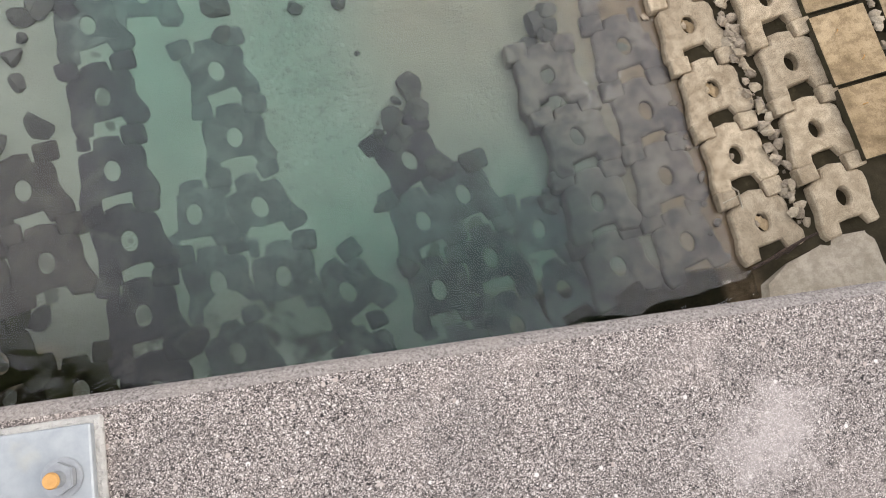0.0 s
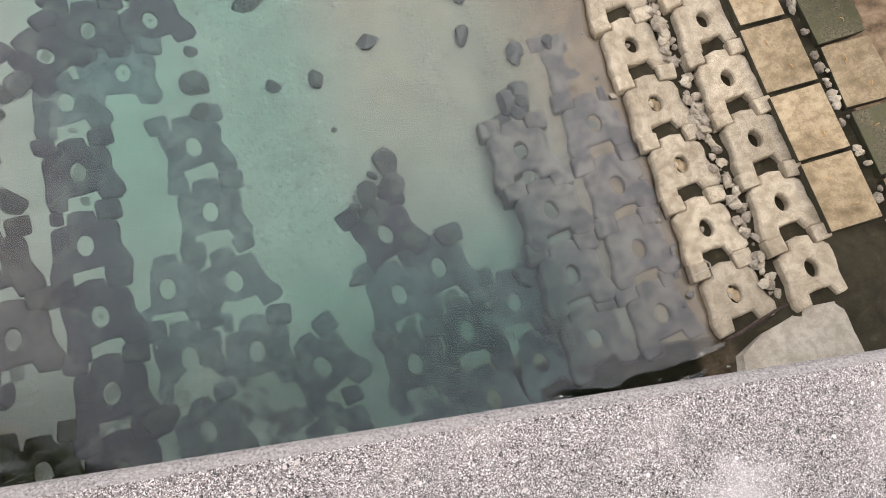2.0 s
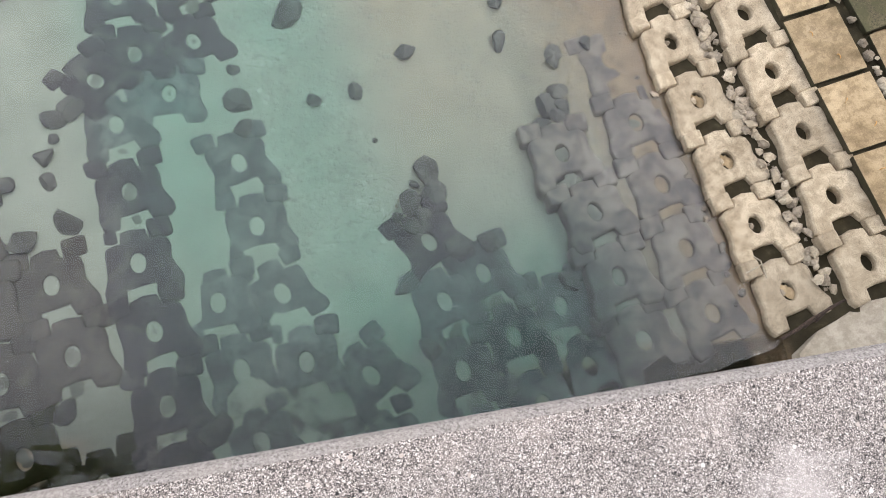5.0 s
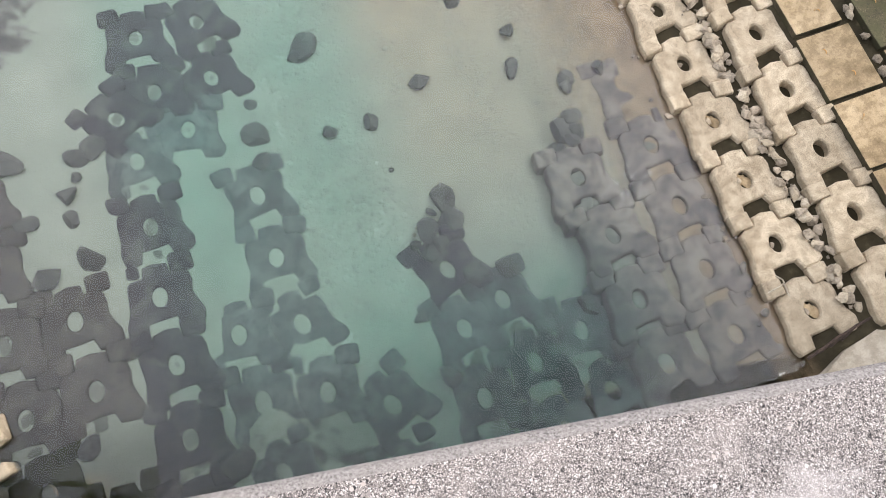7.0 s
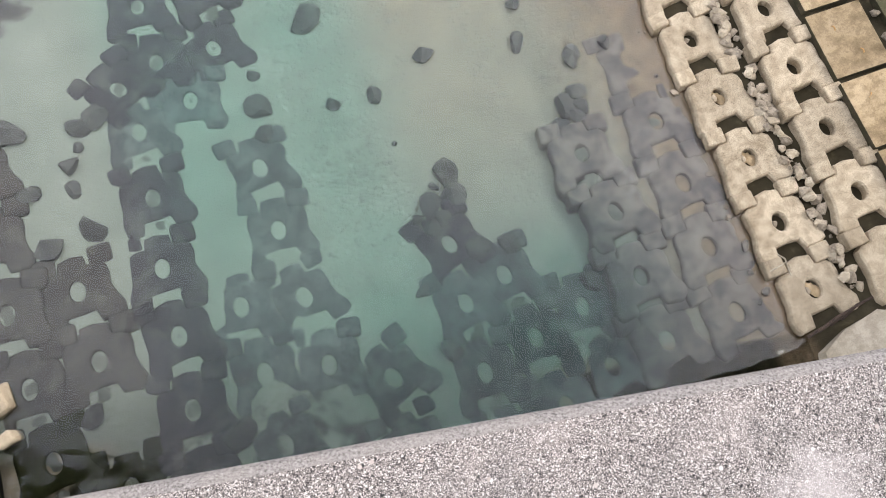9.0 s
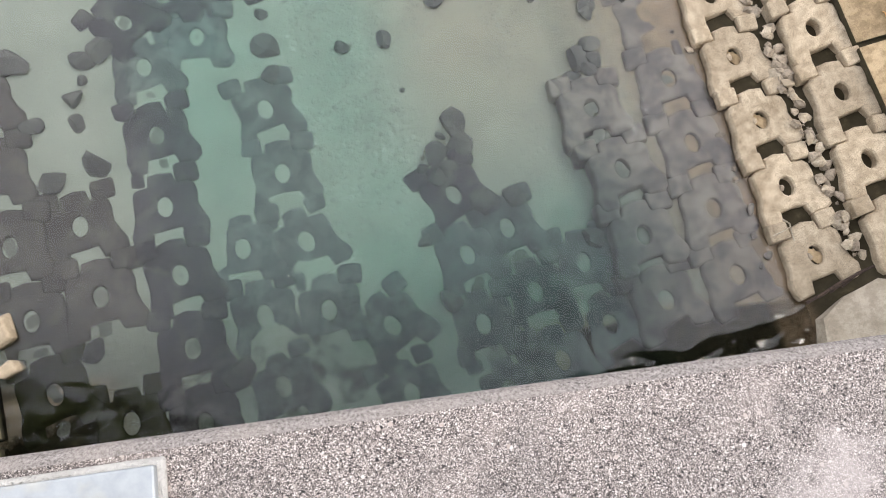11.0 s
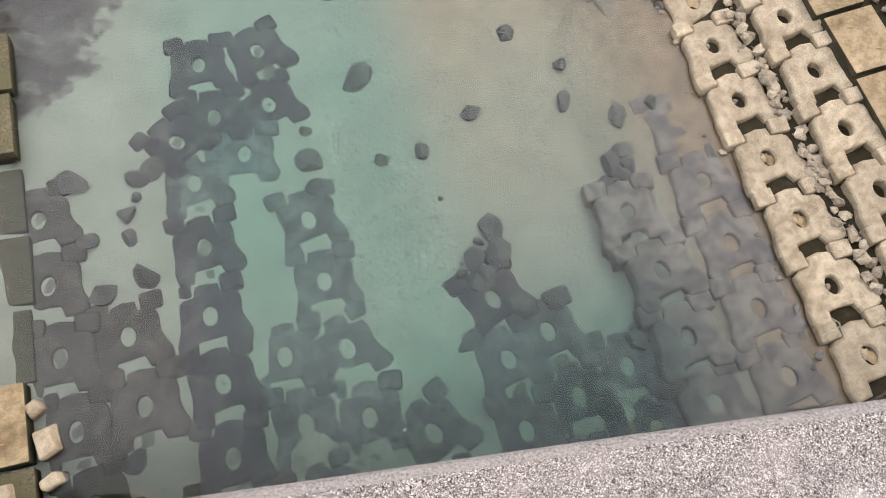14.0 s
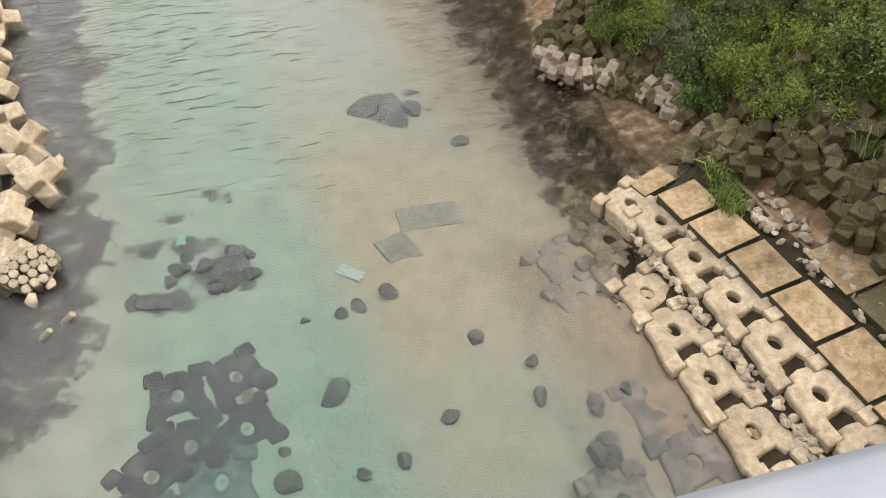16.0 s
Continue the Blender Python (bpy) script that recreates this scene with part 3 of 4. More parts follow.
def build_hills():
    """Wooded hills all round, out of view, added so ripples mirror something dark."""
    bm = bmesh.new()
    rows = []
    for rad, hz in ((62, -1.0), (70, 0.42), (80, 0.78), (95, 1.0), (130, 0.9)):
        ring = []
        for k in range(120):
            a = 2 * math.pi * k / 120
            top = 24 + 7 * noise.noise(Vector((math.cos(a) * 2.2, math.sin(a) * 2.2, 4.0)))
            jag = 2.2 * noise.noise(Vector((math.cos(a) * 22, math.sin(a) * 22, rad * 0.1)))
            ring.append(bm.verts.new((-7 + rad * math.cos(a), 8 + rad * math.sin(a), top * hz + jag)))
        rows.append(ring)
    for a, b in zip(rows, rows[1:]):
        for k in range(120):
            bm.faces.new((a[k], a[(k + 1) % 120], b[(k + 1) % 120], b[k]))
    tagged(new("backdrop", mesh_from("backdrop", bm, WOODS, True)), "dark green wooded hills, an unseen backdrop for ripples to mirror", "hills", "", "structure")


build_ground()
build_hills()
build_water()

# ---- bridge edge under the camera ----
EDGE = pose(-7.39, -3.07, 10.44, 0, 0, -8.1)      # local x along the bridge, y towards the river, top of the curb at z 0


def profile_bm(pts, x0, x1, mats=None, cuts=1):
    """A bar with the section pts (y, z), from x0 to x1."""
    bm = bmesh.new()
    rings = []
    for k in range(cuts + 1):
        x = x0 + (x1 - x0) * k / cuts
        rings.append([bm.verts.new((x, y, z)) for y, z in pts])
    n = len(pts)
    for a, b in zip(rings, rings[1:]):
        for i in range(n):
            f = bm.faces.new((a[i], b[i], b[(i + 1) % n], a[(i + 1) % n]))
            f.material_index = mats[i] if mats else 0
    bm.faces.new(rings[0])
    bm.faces.new(rings[-1][::-1])
    bmesh.ops.recalc_face_normals(bm, faces=bm.faces[:])
    return bm


def build_bridge():
    bridge = tagged(new("bridge"), "concrete road bridge with a worn curb along its edge", "bridge", "", "structure")
    bridge.matrix_basis = EDGE
    ch = 0.014
    pts = [(0, -0.75), (0, -ch), (-0.004, -0.007), (-ch, 0.0), (-0.40, 0.0), (-0.42, -0.02), (-0.42, -0.75)]
    part("curb", mesh_from("curb", profile_bm(pts, -30, 30, [0, 1, 1, 0, 0, 0, 0], 60), [CURB, CHAMFER]), bridge, None, "grey-pink worn concrete curb with bare aggregate")
    part("deck", mesh_from("deck", profile_bm([(-0.421, -0.9), (-0.421, -0.22), (-8.0, -0.22), (-8.0, -0.9)], -30, 30), ASPHALT), bridge)
    # unseen girder; underside shade put into its colour, for the water to mirror
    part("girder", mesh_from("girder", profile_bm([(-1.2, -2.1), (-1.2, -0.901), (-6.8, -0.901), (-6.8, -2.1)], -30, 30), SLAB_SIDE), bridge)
    return bridge


def cyl_bm(r, h, seg, r2=None, z0=0.0, bevel=0.0):
    bm = bmesh.new()
    bmesh.ops.create_cone(bm, cap_ends=True, segments=seg, radius1=r, radius2=r if r2 is None else r2, depth=h, matrix=Matrix.Translation((0, 0, z0 + h / 2)))
    if bevel:
        bmesh.ops.bevel(bm, geom=[e for e in bm.edges if all(len(f.verts) > 4 or abs(f.normal.z) < 2 for f in e.link_faces) and any(len(f.verts) > 4 for f in e.link_faces)], offset=bevel, segments=2, affect="EDGES")
    return bm


def build_railing():
    rail = tagged(new("bridge_railing"), "pale blue-grey painted steel bridge railing bolted to the curb", "railing")
    rail.matrix_basis = EDGE
    # plate corner and bolt, in the edge's own frame
    cx, cy = -0.1711, -0.0266
    w, d = 0.20, 0.20
    plate = part("base_plate", mesh_from("base_plate", box_bm(w, d, 0.012, 0.0025, 2, (cx - w / 2, cy - d / 2, 0.016)), GALV), rail, None, "galvanised steel base plate with water stains")
    part("mortar_bed", mesh_from("mortar_bed", rough(box_bm(w + 0.013, d + 0.013, 0.010, 0.004, 3, (cx - w / 2, cy - d / 2, 0.005)), 0.0015, 60, 2), MORTAR), rail)
    for bx, by in ((-0.0255, -0.0435), (-0.1745, -0.0435), (-0.0255, -0.1565), (-0.1745, -0.1565)):
        m = Matrix.Translation((cx + bx, cy + by, 0.0225))
        bolt = part("anchor_bolt", mesh_from("anchor_bolt", cyl_bm(0.0073, 0.028, 20, None, 0.0, 0.001), BOLT), rail, m, "steel anchor bolt with a rusty end")
        part("washer", mesh_from("washer", cyl_bm(0.0175, 0.0025, 28, None, 0.0, 0.0006), BOLT), bolt)
        part("nut", mesh_from("nut", cyl_bm(0.0140, 0.011, 6, None, 0.0026, 0.0012), BOLT), bolt)
        part("bolt_end", mesh_from("bolt_end", cyl_bm(0.0071, 0.003, 20, 0.006, 0.0282), RUST), bolt, None, "rusty orange bolt end")
    # post from the plate, leaning in to the top rail
    foot, head = Vector((cx - 0.10, cy - 0.10, 0.022)), Vector((cx - 0.10, -0.225, 0.49))
    bm = cyl_bm(0.038, (head - foot).length, 24)
    turn = (head - foot).to_track_quat("Z", "Y").to_matrix().to_4x4()
    part("post", mesh_from("post", bm, GALV, True), rail, Matrix.Translation(foot) @ turn)
    bm = bmesh.new()
    sec = []
    for k in range(16):
        a = 2 * math.pi * k / 16
        c, s = math.cos(a), math.sin(a)
        sec.append((-0.223 + 0.055 * math.copysign(abs(c) ** 0.6, c), 0.505 + 0.027 * math.copysign(abs(s) ** 0.6, s)))
    part("top_rail", mesh_from("top_rail", profile_bm(sec, -8, 8, None, 8), RAIL, True), rail, pose(0, 0, 0, 0, 0, 1.5), "pale blue-grey painted top rail")
    return rail


build_bridge()
build_railing()


# ---- revetment blocks ----
OUTLINE = [(-0.20, -0.41), (-0.22, -0.60), (-0.46, -0.62), (-0.53, -0.54), (-0.52, -0.36), (-0.46, -0.16), (-0.45, 0.02), (-0.47, 0.14), (-0.45, 0.26), (-0.37, 0.335), (-0.22, 0.345), (-0.19, 0.49), (0.0, 0.52), (0.19, 0.49), (0.22, 0.345),
           (0.38, 0.335), (0.465, 0.26), (0.485, 0.12), (0.47, -0.04), (0.52, -0.20), (0.595, -0.34), (0.585, -0.47), (0.49, -0.56), (0.24, -0.55), (0.18, -0.39), (0.0, -0.385)]


def block_body_bm(seed, height=0.5, hole=(0.11, 0.155), worn=1.0):
    """Flat-topped body: chamfered outline, oval hole right through."""
    r = random.Random(seed)
    pts = [Vector(p) * (1 + r.uniform(-0.02, 0.02)) + Vector((r.uniform(-0.008, 0.008), r.uniform(-0.008, 0.008))) for p in OUTLINE]
    n = len(pts)
    bm = bmesh.new()

    def inset(k, d):
        e1, e2 = (pts[k] - pts[k - 1]).normalized(), (pts[(k + 1) % n] - pts[k]).normalized()
        t = (e1 + e2).normalized()
        nrm = Vector((t.y, -t.x))          # the outline runs clockwise
        return pts[k] + nrm * d / max(0.6, nrm.dot(Vector((e1.y, -e1.x))))

    def tilt(q):
        return 0.012 * noise.noise(Vector((q.x * 2.5, q.y * 2.5, seed * 3.7)))

    top = [bm.verts.new((*inset(k, 0.040 * worn), tilt(pts[k]))) for k in range(n)]
    rim = [bm.verts.new((*inset(k, 0.010 * worn), -0.022 * worn + tilt(pts[k]))) for k in range(n)]
    side = [bm.verts.new((*pts[k], -0.065 * worn)) for k in range(n)]
    foot = [bm.verts.new((*(pts[k] * 1.03), -height)) for k in range(n)]
    m = 18
    ring = []
    for rad, z in ((0.024, 0.0), (0.0, -0.024), (0.0, -height)):
        ring.append([bm.verts.new((0.01 + (hole[0] + rad) * math.cos(2 * math.pi * k / m), -0.03 + (hole[1] + rad) * math.sin(2 * math.pi * k / m), z)) for k in range(m)])
    for a, b in ((top, rim), (rim, side), (side, foot)):
        for k in range(n):
            bm.faces.new((a[k], a[(k + 1) % n], b[(k + 1) % n], b[k]))
    for a, b in ((ring[0], ring[1]), (ring[1], ring[2])):
        for k in range(m):
            bm.faces.new((a[k], a[(k + 1) % m], b[(k + 1) % m], b[k]))
    edges = [bm.edges.get((loop[k], loop[(k + 1) % len(loop)])) for loop in (top, ring[0]) for k in range(len(loop))]
    bmesh.ops.triangle_fill(bm, use_beauty=True, use_dissolve=False, edges=edges)
    bmesh.ops.recalc_face_normals(bm, faces=bm.faces[:])
    return bm


def sand_fill_mesh(seed):
    """Pale sediment lying in the hole and the notch of a sunken block."""
    r = random.Random(seed)
    bm = bmesh.new()
    ring = []
    for k in range(16):
        a = 2 * math.pi * k / 16
        q = 0.85 + 0.22 * math.sin(2 * a + seed) + r.uniform(-0.14, 0.14)
        ring.append(bm.verts.new((0.125 * q * math.cos(a), 0.165 * q * math.sin(a), -0.075)))
    top = bm.verts.new((0, 0, -0.045))
    for k in range(16):
        bm.faces.new((ring[k], ring[(k + 1) % 16], top))
    return mesh_from("sand_fill", bm, SAND, True)


FILL_TAN = sand_fill_mesh(9)
FILL_TAN.materials[0] = SLAB
FILLS = [sand_fill_mesh(k) for k in range(5)]
BODIES = {}
for tone, mt in (("dry", BLOCK), ("wet", BLOCK_WET), ("deep", BLOCK_DEEP), ("sandy", BLOCK_SAND), ("moss", BLOCK_MOSS_SHADE), ("brown", BLOCK_BROWN), ("silt", BLOCK_SILT)):
    BODIES[tone] = []
    for s in range(4):
        body = mesh_from("block_body", block_body_bm(s + 1, worn={"dry": 1.0, "wet": 1.6, "moss": 1.6, "sandy": 1.3, "deep": 1.8, "brown": 1.4, "silt": 1.15}[tone]), mt, tone != "dry")
        lugs = [mesh_from("block_lug", rough(box_bm(*((0.35, 0.31) if tone == "dry" else (0.40, 0.36)), 0.44, {"dry": 0.030, "wet": 0.075, "moss": 0.075, "sandy": 0.06, "deep": 0.085, "brown": 0.065, "silt": 0.045}[tone], 2 if tone == "dry" else 3, (0, 0, -0.17), 0.88), 0.035 if tone in ("wet", "deep") else 0.016, 4, s * 2 + k), mt, tone != "dry") for k in range(2)]
        BODIES[tone].append((body, lugs))


def revetment_block(x, y, z, rz=0.0, rx=0.0, ry=0.0, tone="dry", label="", fill=False):
    body, lugs = BODIES[tone][random.randrange(4)]
    ob = new("revetment_block")
    swell = 1.03 if tone == "dry" else 1.09
    ob.matrix_basis = pose(x, y, z, rx, ry, rz) @ Matrix.Diagonal((swell, swell, 1, 1))
    part("body", body, ob)
    for k, sx in enumerate((-0.36, 0.36)):
        part("lug", lugs[k], ob, pose(sx * 1.08 + random.uniform(-0.02, 0.02), 0.47 if tone == "dry" else 0.44, -0.01 if tone == "dry" else -0.05, random.uniform(-3, 3), random.uniform(-3, 3), random.uniform(-5, 5)))
    if fill:
        part("sand_fill", FILLS[random.randrange(5)], ob, pose(0.01, -0.03, 0), "pale sand lying in the hole")
        if random.random() < 0.6:
            part("sand_fill", FILLS[random.randrange(5)], ob, pose(0.0, -0.5, 0, 0, 0, 80), "pale sand lying in the hole")
    return tagged(ob, label, "revetment block", "revetment blocks of the banks")


DRY = "weathered beige concrete revetment block with an oval hole"
WASH = "sunken dark algae-stained revetment block with an oval hole"
rj = random.uniform
# upper row, on the right-hand slope
for k in range(-2, 6):
    revetment_block(1.38 + rj(-0.02, 0.02) - (0.035 * max(0, k - 3)), 0.07 + 1.195 * k, 0.58, rj(-2, 2), 0, -9, "dry", DRY)
revetment_block(1.07, 6.83, 0.50, 14, 0, -9, "dry", DRY)
# row at the water's edge
for k in range(-2, 4):
    ob = revetment_block(0.09 + rj(-0.02, 0.02), 1.19 * k + 0.04, 0.215, rj(-2, 2), 0, -9, "dry", DRY)
    if k in (-2, 0, 1):
        part("sand_fill", FILL_TAN, ob, pose(0.01, -0.03, 0), "tan sand filling the hole")
ob = revetment_block(0.18, 4.66, 0.15, 6, 0, -11, "dry", "tilted beige revetment block half buried in sand")
part("sand_fill", FILL_TAN, ob, pose(0.01, -0.03, 0.03), "tan sand filling the hole")
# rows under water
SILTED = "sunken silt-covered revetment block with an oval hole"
for x, y, z, rz in ((-1.07, -2.28, -0.14, 3), (-1.05, -1.13, -0.12, -2), (-1.0, 0.04, -0.12, 2), (-0.98, 1.25, -0.13, -3), (-0.94, 2.55, -0.19, 4),
                    (-2.24, -2.34, -0.42, 4), (-2.27, -1.23, -0.30, -2), (-2.25, -0.06, -0.29, 2), (-2.39, 1.12, -0.33, -4)):
    revetment_block(x, y, z, rz, rj(-2, 2), -9, "silt", SILTED, y in (1.25, 1.12, -0.06))
for x, y, rz in ((0.12, 5.62, 6), (0.40, 6.44, 10), (0.50, 7.66, 4), (-0.85, 5.3, 8), (-0.70, 6.5, 12)):
    revetment_block(x, y, bed_height(x, y) + 0.035, rz, rj(-2, 2), -5, "sandy", "sunken sand-coloured revetment block in shallow water")
for x, y, rz in ((-5.12, -0.74, 5), (-4.34, -0.46, 4), (-4.20, -1.61, 2), (-5.19, -1.90, -3), (-3.15, -2.45, 12), (-4.12, -2.80, 6), (-3.25, -1.35, -6), (-5.08, -3.02, 2)):
    revetment_block(x, y, bed_height(x, y) + 0.045, rz, rj(-2, 2), rj(-2, 2), "deep", "deep sunken dark revetment block with sand in its hole", True)
# left-hand side of the river
for x, y, rz in LEFT:
    dark_one = x > -10.2
    tone = ("deep" if (x > -8.7 and y < 4.5) or 3.2 < y < 4.4 else "wet") if dark_one else ("moss" if y < -1.0 else "brown")
    revetment_block(x, y, bed_height(x, y) + (0.04 if tone == "deep" else 0.065) + rj(-0.02, 0.02), rz + rj(-2, 2), rj(-2, 2), rj(-2, 3), tone, WASH if dark_one else "sunken brown-grey revetment block with sand in its hole", True)


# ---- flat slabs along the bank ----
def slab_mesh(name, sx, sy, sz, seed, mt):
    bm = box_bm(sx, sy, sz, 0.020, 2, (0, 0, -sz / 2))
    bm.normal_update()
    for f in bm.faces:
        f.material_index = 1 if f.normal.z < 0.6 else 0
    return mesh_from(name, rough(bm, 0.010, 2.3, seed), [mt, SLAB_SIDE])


def hook_mesh():
    cu = bmesh.new()
    pts = [Vector((0.045 * math.cos(a), 0, 0.05 * math.sin(a))) for a in [math.pi * k / 8 for k in range(9)]]
    rings = []
    for k, p in enumerate(pts):
        d = (pts[min(k + 1, 8)] - pts[max(k - 1, 0)]).normalized()
        s = Vector((0, 1, 0))
        u = d.cross(s)
        rings.append([cu.verts.new(p + 0.008 * (math.cos(b) * s + math.sin(b) * u)) for b in [math.pi * j / 3 for j in range(6)]])
    for a, b in zip(rings, rings[1:]):
        for j in range(6):
            cu.faces.new((a[j], a[(j + 1) % 6], b[(j + 1) % 6], b[j]))
    return mesh_from("lifting_loop", cu, RUST, True)


HOOK = hook_mesh()


def slab(x, y, z, rz, ry, sx, sy, mt, label, seed, rx=0.0):
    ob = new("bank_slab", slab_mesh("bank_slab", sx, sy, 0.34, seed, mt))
    ob.matrix_basis = pose(x, y, z, rx, ry, rz)
    for hx, hy in ((-0.14, 0.26), (0.12, -0.28)):
        part("lifting_loop", HOOK, ob, pose(hx, hy, -0.012, 0, 0, seed * 50))
    return tagged(ob, label, "concrete slab", "slabs along the banks")


TAN = "tan stained flat concrete slab with two lifting loops"
for k, (y0, y1, xa, xb) in enumerate(((-1.92, -0.64, 1.87, 2.82), (-0.62, 0.66, 1.86, 2.82), (0.69, 1.99, 1.86, 2.80), (2.03, 3.28, 1.89, 2.76), (3.32, 4.50, 1.80, 2.67), (4.54, 5.60, 1.67, 2.64), (5.65, 6.60, 1.57, 2.51))):
    slab((xa + xb) / 2 - 0.015, (y0 + y1) / 2, 0.86, rj(-1, 1) + (3 if k > 4 else 0), -8 + rj(-2, 2), xb - xa + 0.03, y1 - y0 - 0.045, SLAB, TAN, k)
slab(1.81, 7.13, 0.66, 10, -8, 0.9, 0.55, SLAB, TAN, 8)
for k in range(5):
    slab(3.55, -1.9 + 1.28 * k, 1.05, rj(-3, 3), -10 + rj(-2, 2), 0.95, 1.20, SLAB_WET if k % 2 else SLAB, "dark-stained flat concrete slab beside the rubble", 10 + k)
for k in range(8):
    slab(-12.72 + 0.03 * k + rj(-0.05, 0.05), -2.45 + 1.27 * k, 0.20 if k not in (3, 4, 5) else -0.16, rj(-3, 3), 8 + rj(-2, 2), 0.95, 1.18, SLAB_WET if k != 2 else SLAB, "algae-stained flat concrete slab at the water's edge", 20 + k)
# sunken slabs in mid-stream
slab(-3.79, 8.43, -0.66, 12, 0, 0.78, 0.95, PLATE, "sunken square slab under shallow water", 31)
slab(-2.74, 9.27, -0.68, -8, 0, 1.5, 0.85, PLATE, "sunken long slab under shallow water", 32)


# ---- pale apron beside the bridge ----
def build_apron():
    bm = bmesh.new()
    edge = [(-0.35, -3.35), (0.1, -3.12), (0.45, -3.05), (0.95, -2.92), (1.5, -2.98), (2.2, -2.90), (3.2, -2.95), (3.2, -9), (-0.6, -9), (-0.55, -4.2)]
    top = [bm.verts.new((x + 0.18, y, 0.21 + 0.20 * max(0, x))) for x, y in edge]
    low = [bm.verts.new((x + 0.08, y + 0.1, -1.0)) for x, y in edge]
    bm.faces.new(top[::-1])
    for i in range(len(edge)):
        j = (i + 1) % len(edge)
        bm.faces.new((top[i], top[j], low[j], low[i]))
    bmesh.ops.recalc_face_normals(bm, faces=bm.faces[:])
    tagged(new("apron", mesh_from("apron", bm, APRON)), "pale smooth concrete apron under the bridge", "apron", "", "structure")


build_apron()


# ---- six-armed armour blocks ----
def armour_mesh(mt, unit, seed):
    """Six stub arms drawn out of one core."""
    bm = bmesh.new()
    bmesh.ops.create_cube(bm, size=unit)
    for f in bm.faces[:]:
        nrm = f.normal.copy()
        r = bmesh.ops.extrude_discrete_faces(bm, faces=[f])
        face = r["faces"][0]
        c = face.calc_center_median()
        for v in face.verts:
            v.co = c + (v.co - c) * 0.92 + nrm * unit * 0.98
    bmesh.ops.bevel(bm, geom=bm.edges[:], offset=unit * 0.12, segments=3, affect="EDGES", profile=0.5)
    rough(bm, unit * 0.025, 3.0, seed)
    bmesh.ops.recalc_face_normals(bm, faces=bm.faces[:])
    return mesh_from("armour_block", bm, mt, False)


ARMOUR = {k: [armour_mesh(m, u, s) for s in range(2)] for k, m, u in (("pale", CUBE, 0.46), ("moss", CUBE_MOSS, 0.32), ("dim", CUBE_DIM, 0.32), ("shore", CUBE_PALE, 0.30))}
ARM_LABEL = {"pale": "pale six-armed concrete armour block on the shore", "moss": "mossy dark six-armed concrete armour block", "dim": "stained six-armed concrete armour block near the water", "shore": "pale six-armed concrete armour block at the water's edge"}


def armour(kind, x, y, z, a, b, c):
    ob = new("armour_block", ARMOUR[kind][random.randrange(2)])
    ob.matrix_basis = pose(x, y, z, a, b, c)
    return tagged(ob, ARM_LABEL[kind], "armour block", "armour blocks on the banks")


rnd = random.Random(5)
for x, y, z in ((-11.44, 14.27, 0.20), (-11.17, 12.81, 0.12), (-12.18, 13.38, 0.45), (-11.78, 11.43, 0.25), (-12.63, 10.67, 0.5), (-12.06, 15.60, 0.30), (-12.26, 17.44, 0.3), (-12.44, 19.44, 0.35), (-12.23, 21.39, 0.3), (-12.69, 23.62, 0.4), (-12.56, 9.05, 0.32),
                (-12.72, 7.99, 0.40), (-13.53, 12.33, 0.8), (-13.39, 14.75, 0.8), (-13.59, 9.67, 0.8), (-13.66, 16.98, 0.9), (-13.48, 20.04, 0.9), (-13.63, 22.36, 1.0), (-13.01, 16.21, 0.8), (-11.84, 10.30, -0.05)):
    armour("pale", x, y, z, rnd.uniform(0, 60), rnd.uniform(0, 60), rnd.uniform(0, 90))
# right-hand pile: a band from the water up into the bushes
for i in range(200):
    t = rnd.random()
    y = 2.6 + 12.2 * t
    s = bank_shift(y)
    lo = 3.9 if y < 6.2 else (3.3 if y < 7.4 else s + 0.25 + 0.4 * smooth01(7.4, 8.5, y) * smooth01(12, 10.5, y))
    u = rnd.random()
    x = lo + u * (2.3 if y < 9 else 1.7)
    z = bed_height(x, y) + 0.22 + 0.25 * rnd.random()
    kind = "dim" if (u < 0.25 and y > 6.5) or rnd.random() < 0.15 else "moss"
    if u < 0.13 and y > 7.2 and rnd.random() < 0.45:
        kind = "shore"
    armour(kind, x, y, z, rnd.uniform(0, 90), rnd.uniform(0, 90), rnd.uniform(0, 90))


# ---- loose stones ----
def stone_mesh(seed, mt, lo=0.42, hi=0.74, sub=1):
    bm = bmesh.new()
    bmesh.ops.create_icosphere(bm, subdivisions=sub, radius=1)
    r = random.Random(seed)
    cuts = [(Vector((r.uniform(-1, 1), r.uniform(-1, 1), r.uniform(-1, 1))).normalized(), r.uniform(lo, hi)) for _ in range(11)]
    for v in bm.verts:
        for nrm, d in cuts:
            k = v.co.dot(nrm)
            if k > d:
                v.co -= nrm * (k - d) * 0.92
        v.co.z *= 0.72
    return mesh_from("stone", bm, mt)


STONES = {"dry": [stone_mesh(s, STONE) for s in range(7)], "wet": [stone_mesh(s + 20, STONE_WET, 0.46, 0.82, 2) for s in range(10)], "pale": [stone_mesh(s + 40, CUBE) for s in range(3)]}
STONE_LABEL = {"dry": "grey-brown angular loose stone among the blocks", "wet": "dark stone lying on the river bed", "pale": "pale angular stone among the blocks"}


def stone(kind, x, y, z, size, sx=1.0):
    ob = new("stone", random.choice(STONES[kind]))
    ob.matrix_basis = pose(x, y, z, rj(-30, 30), rj(-30, 30), rj(0, 360)) @ Matrix.Diagonal((size * sx, size, size, 1))
    return tagged(ob, STONE_LABEL[kind], "stone", "loose stones")


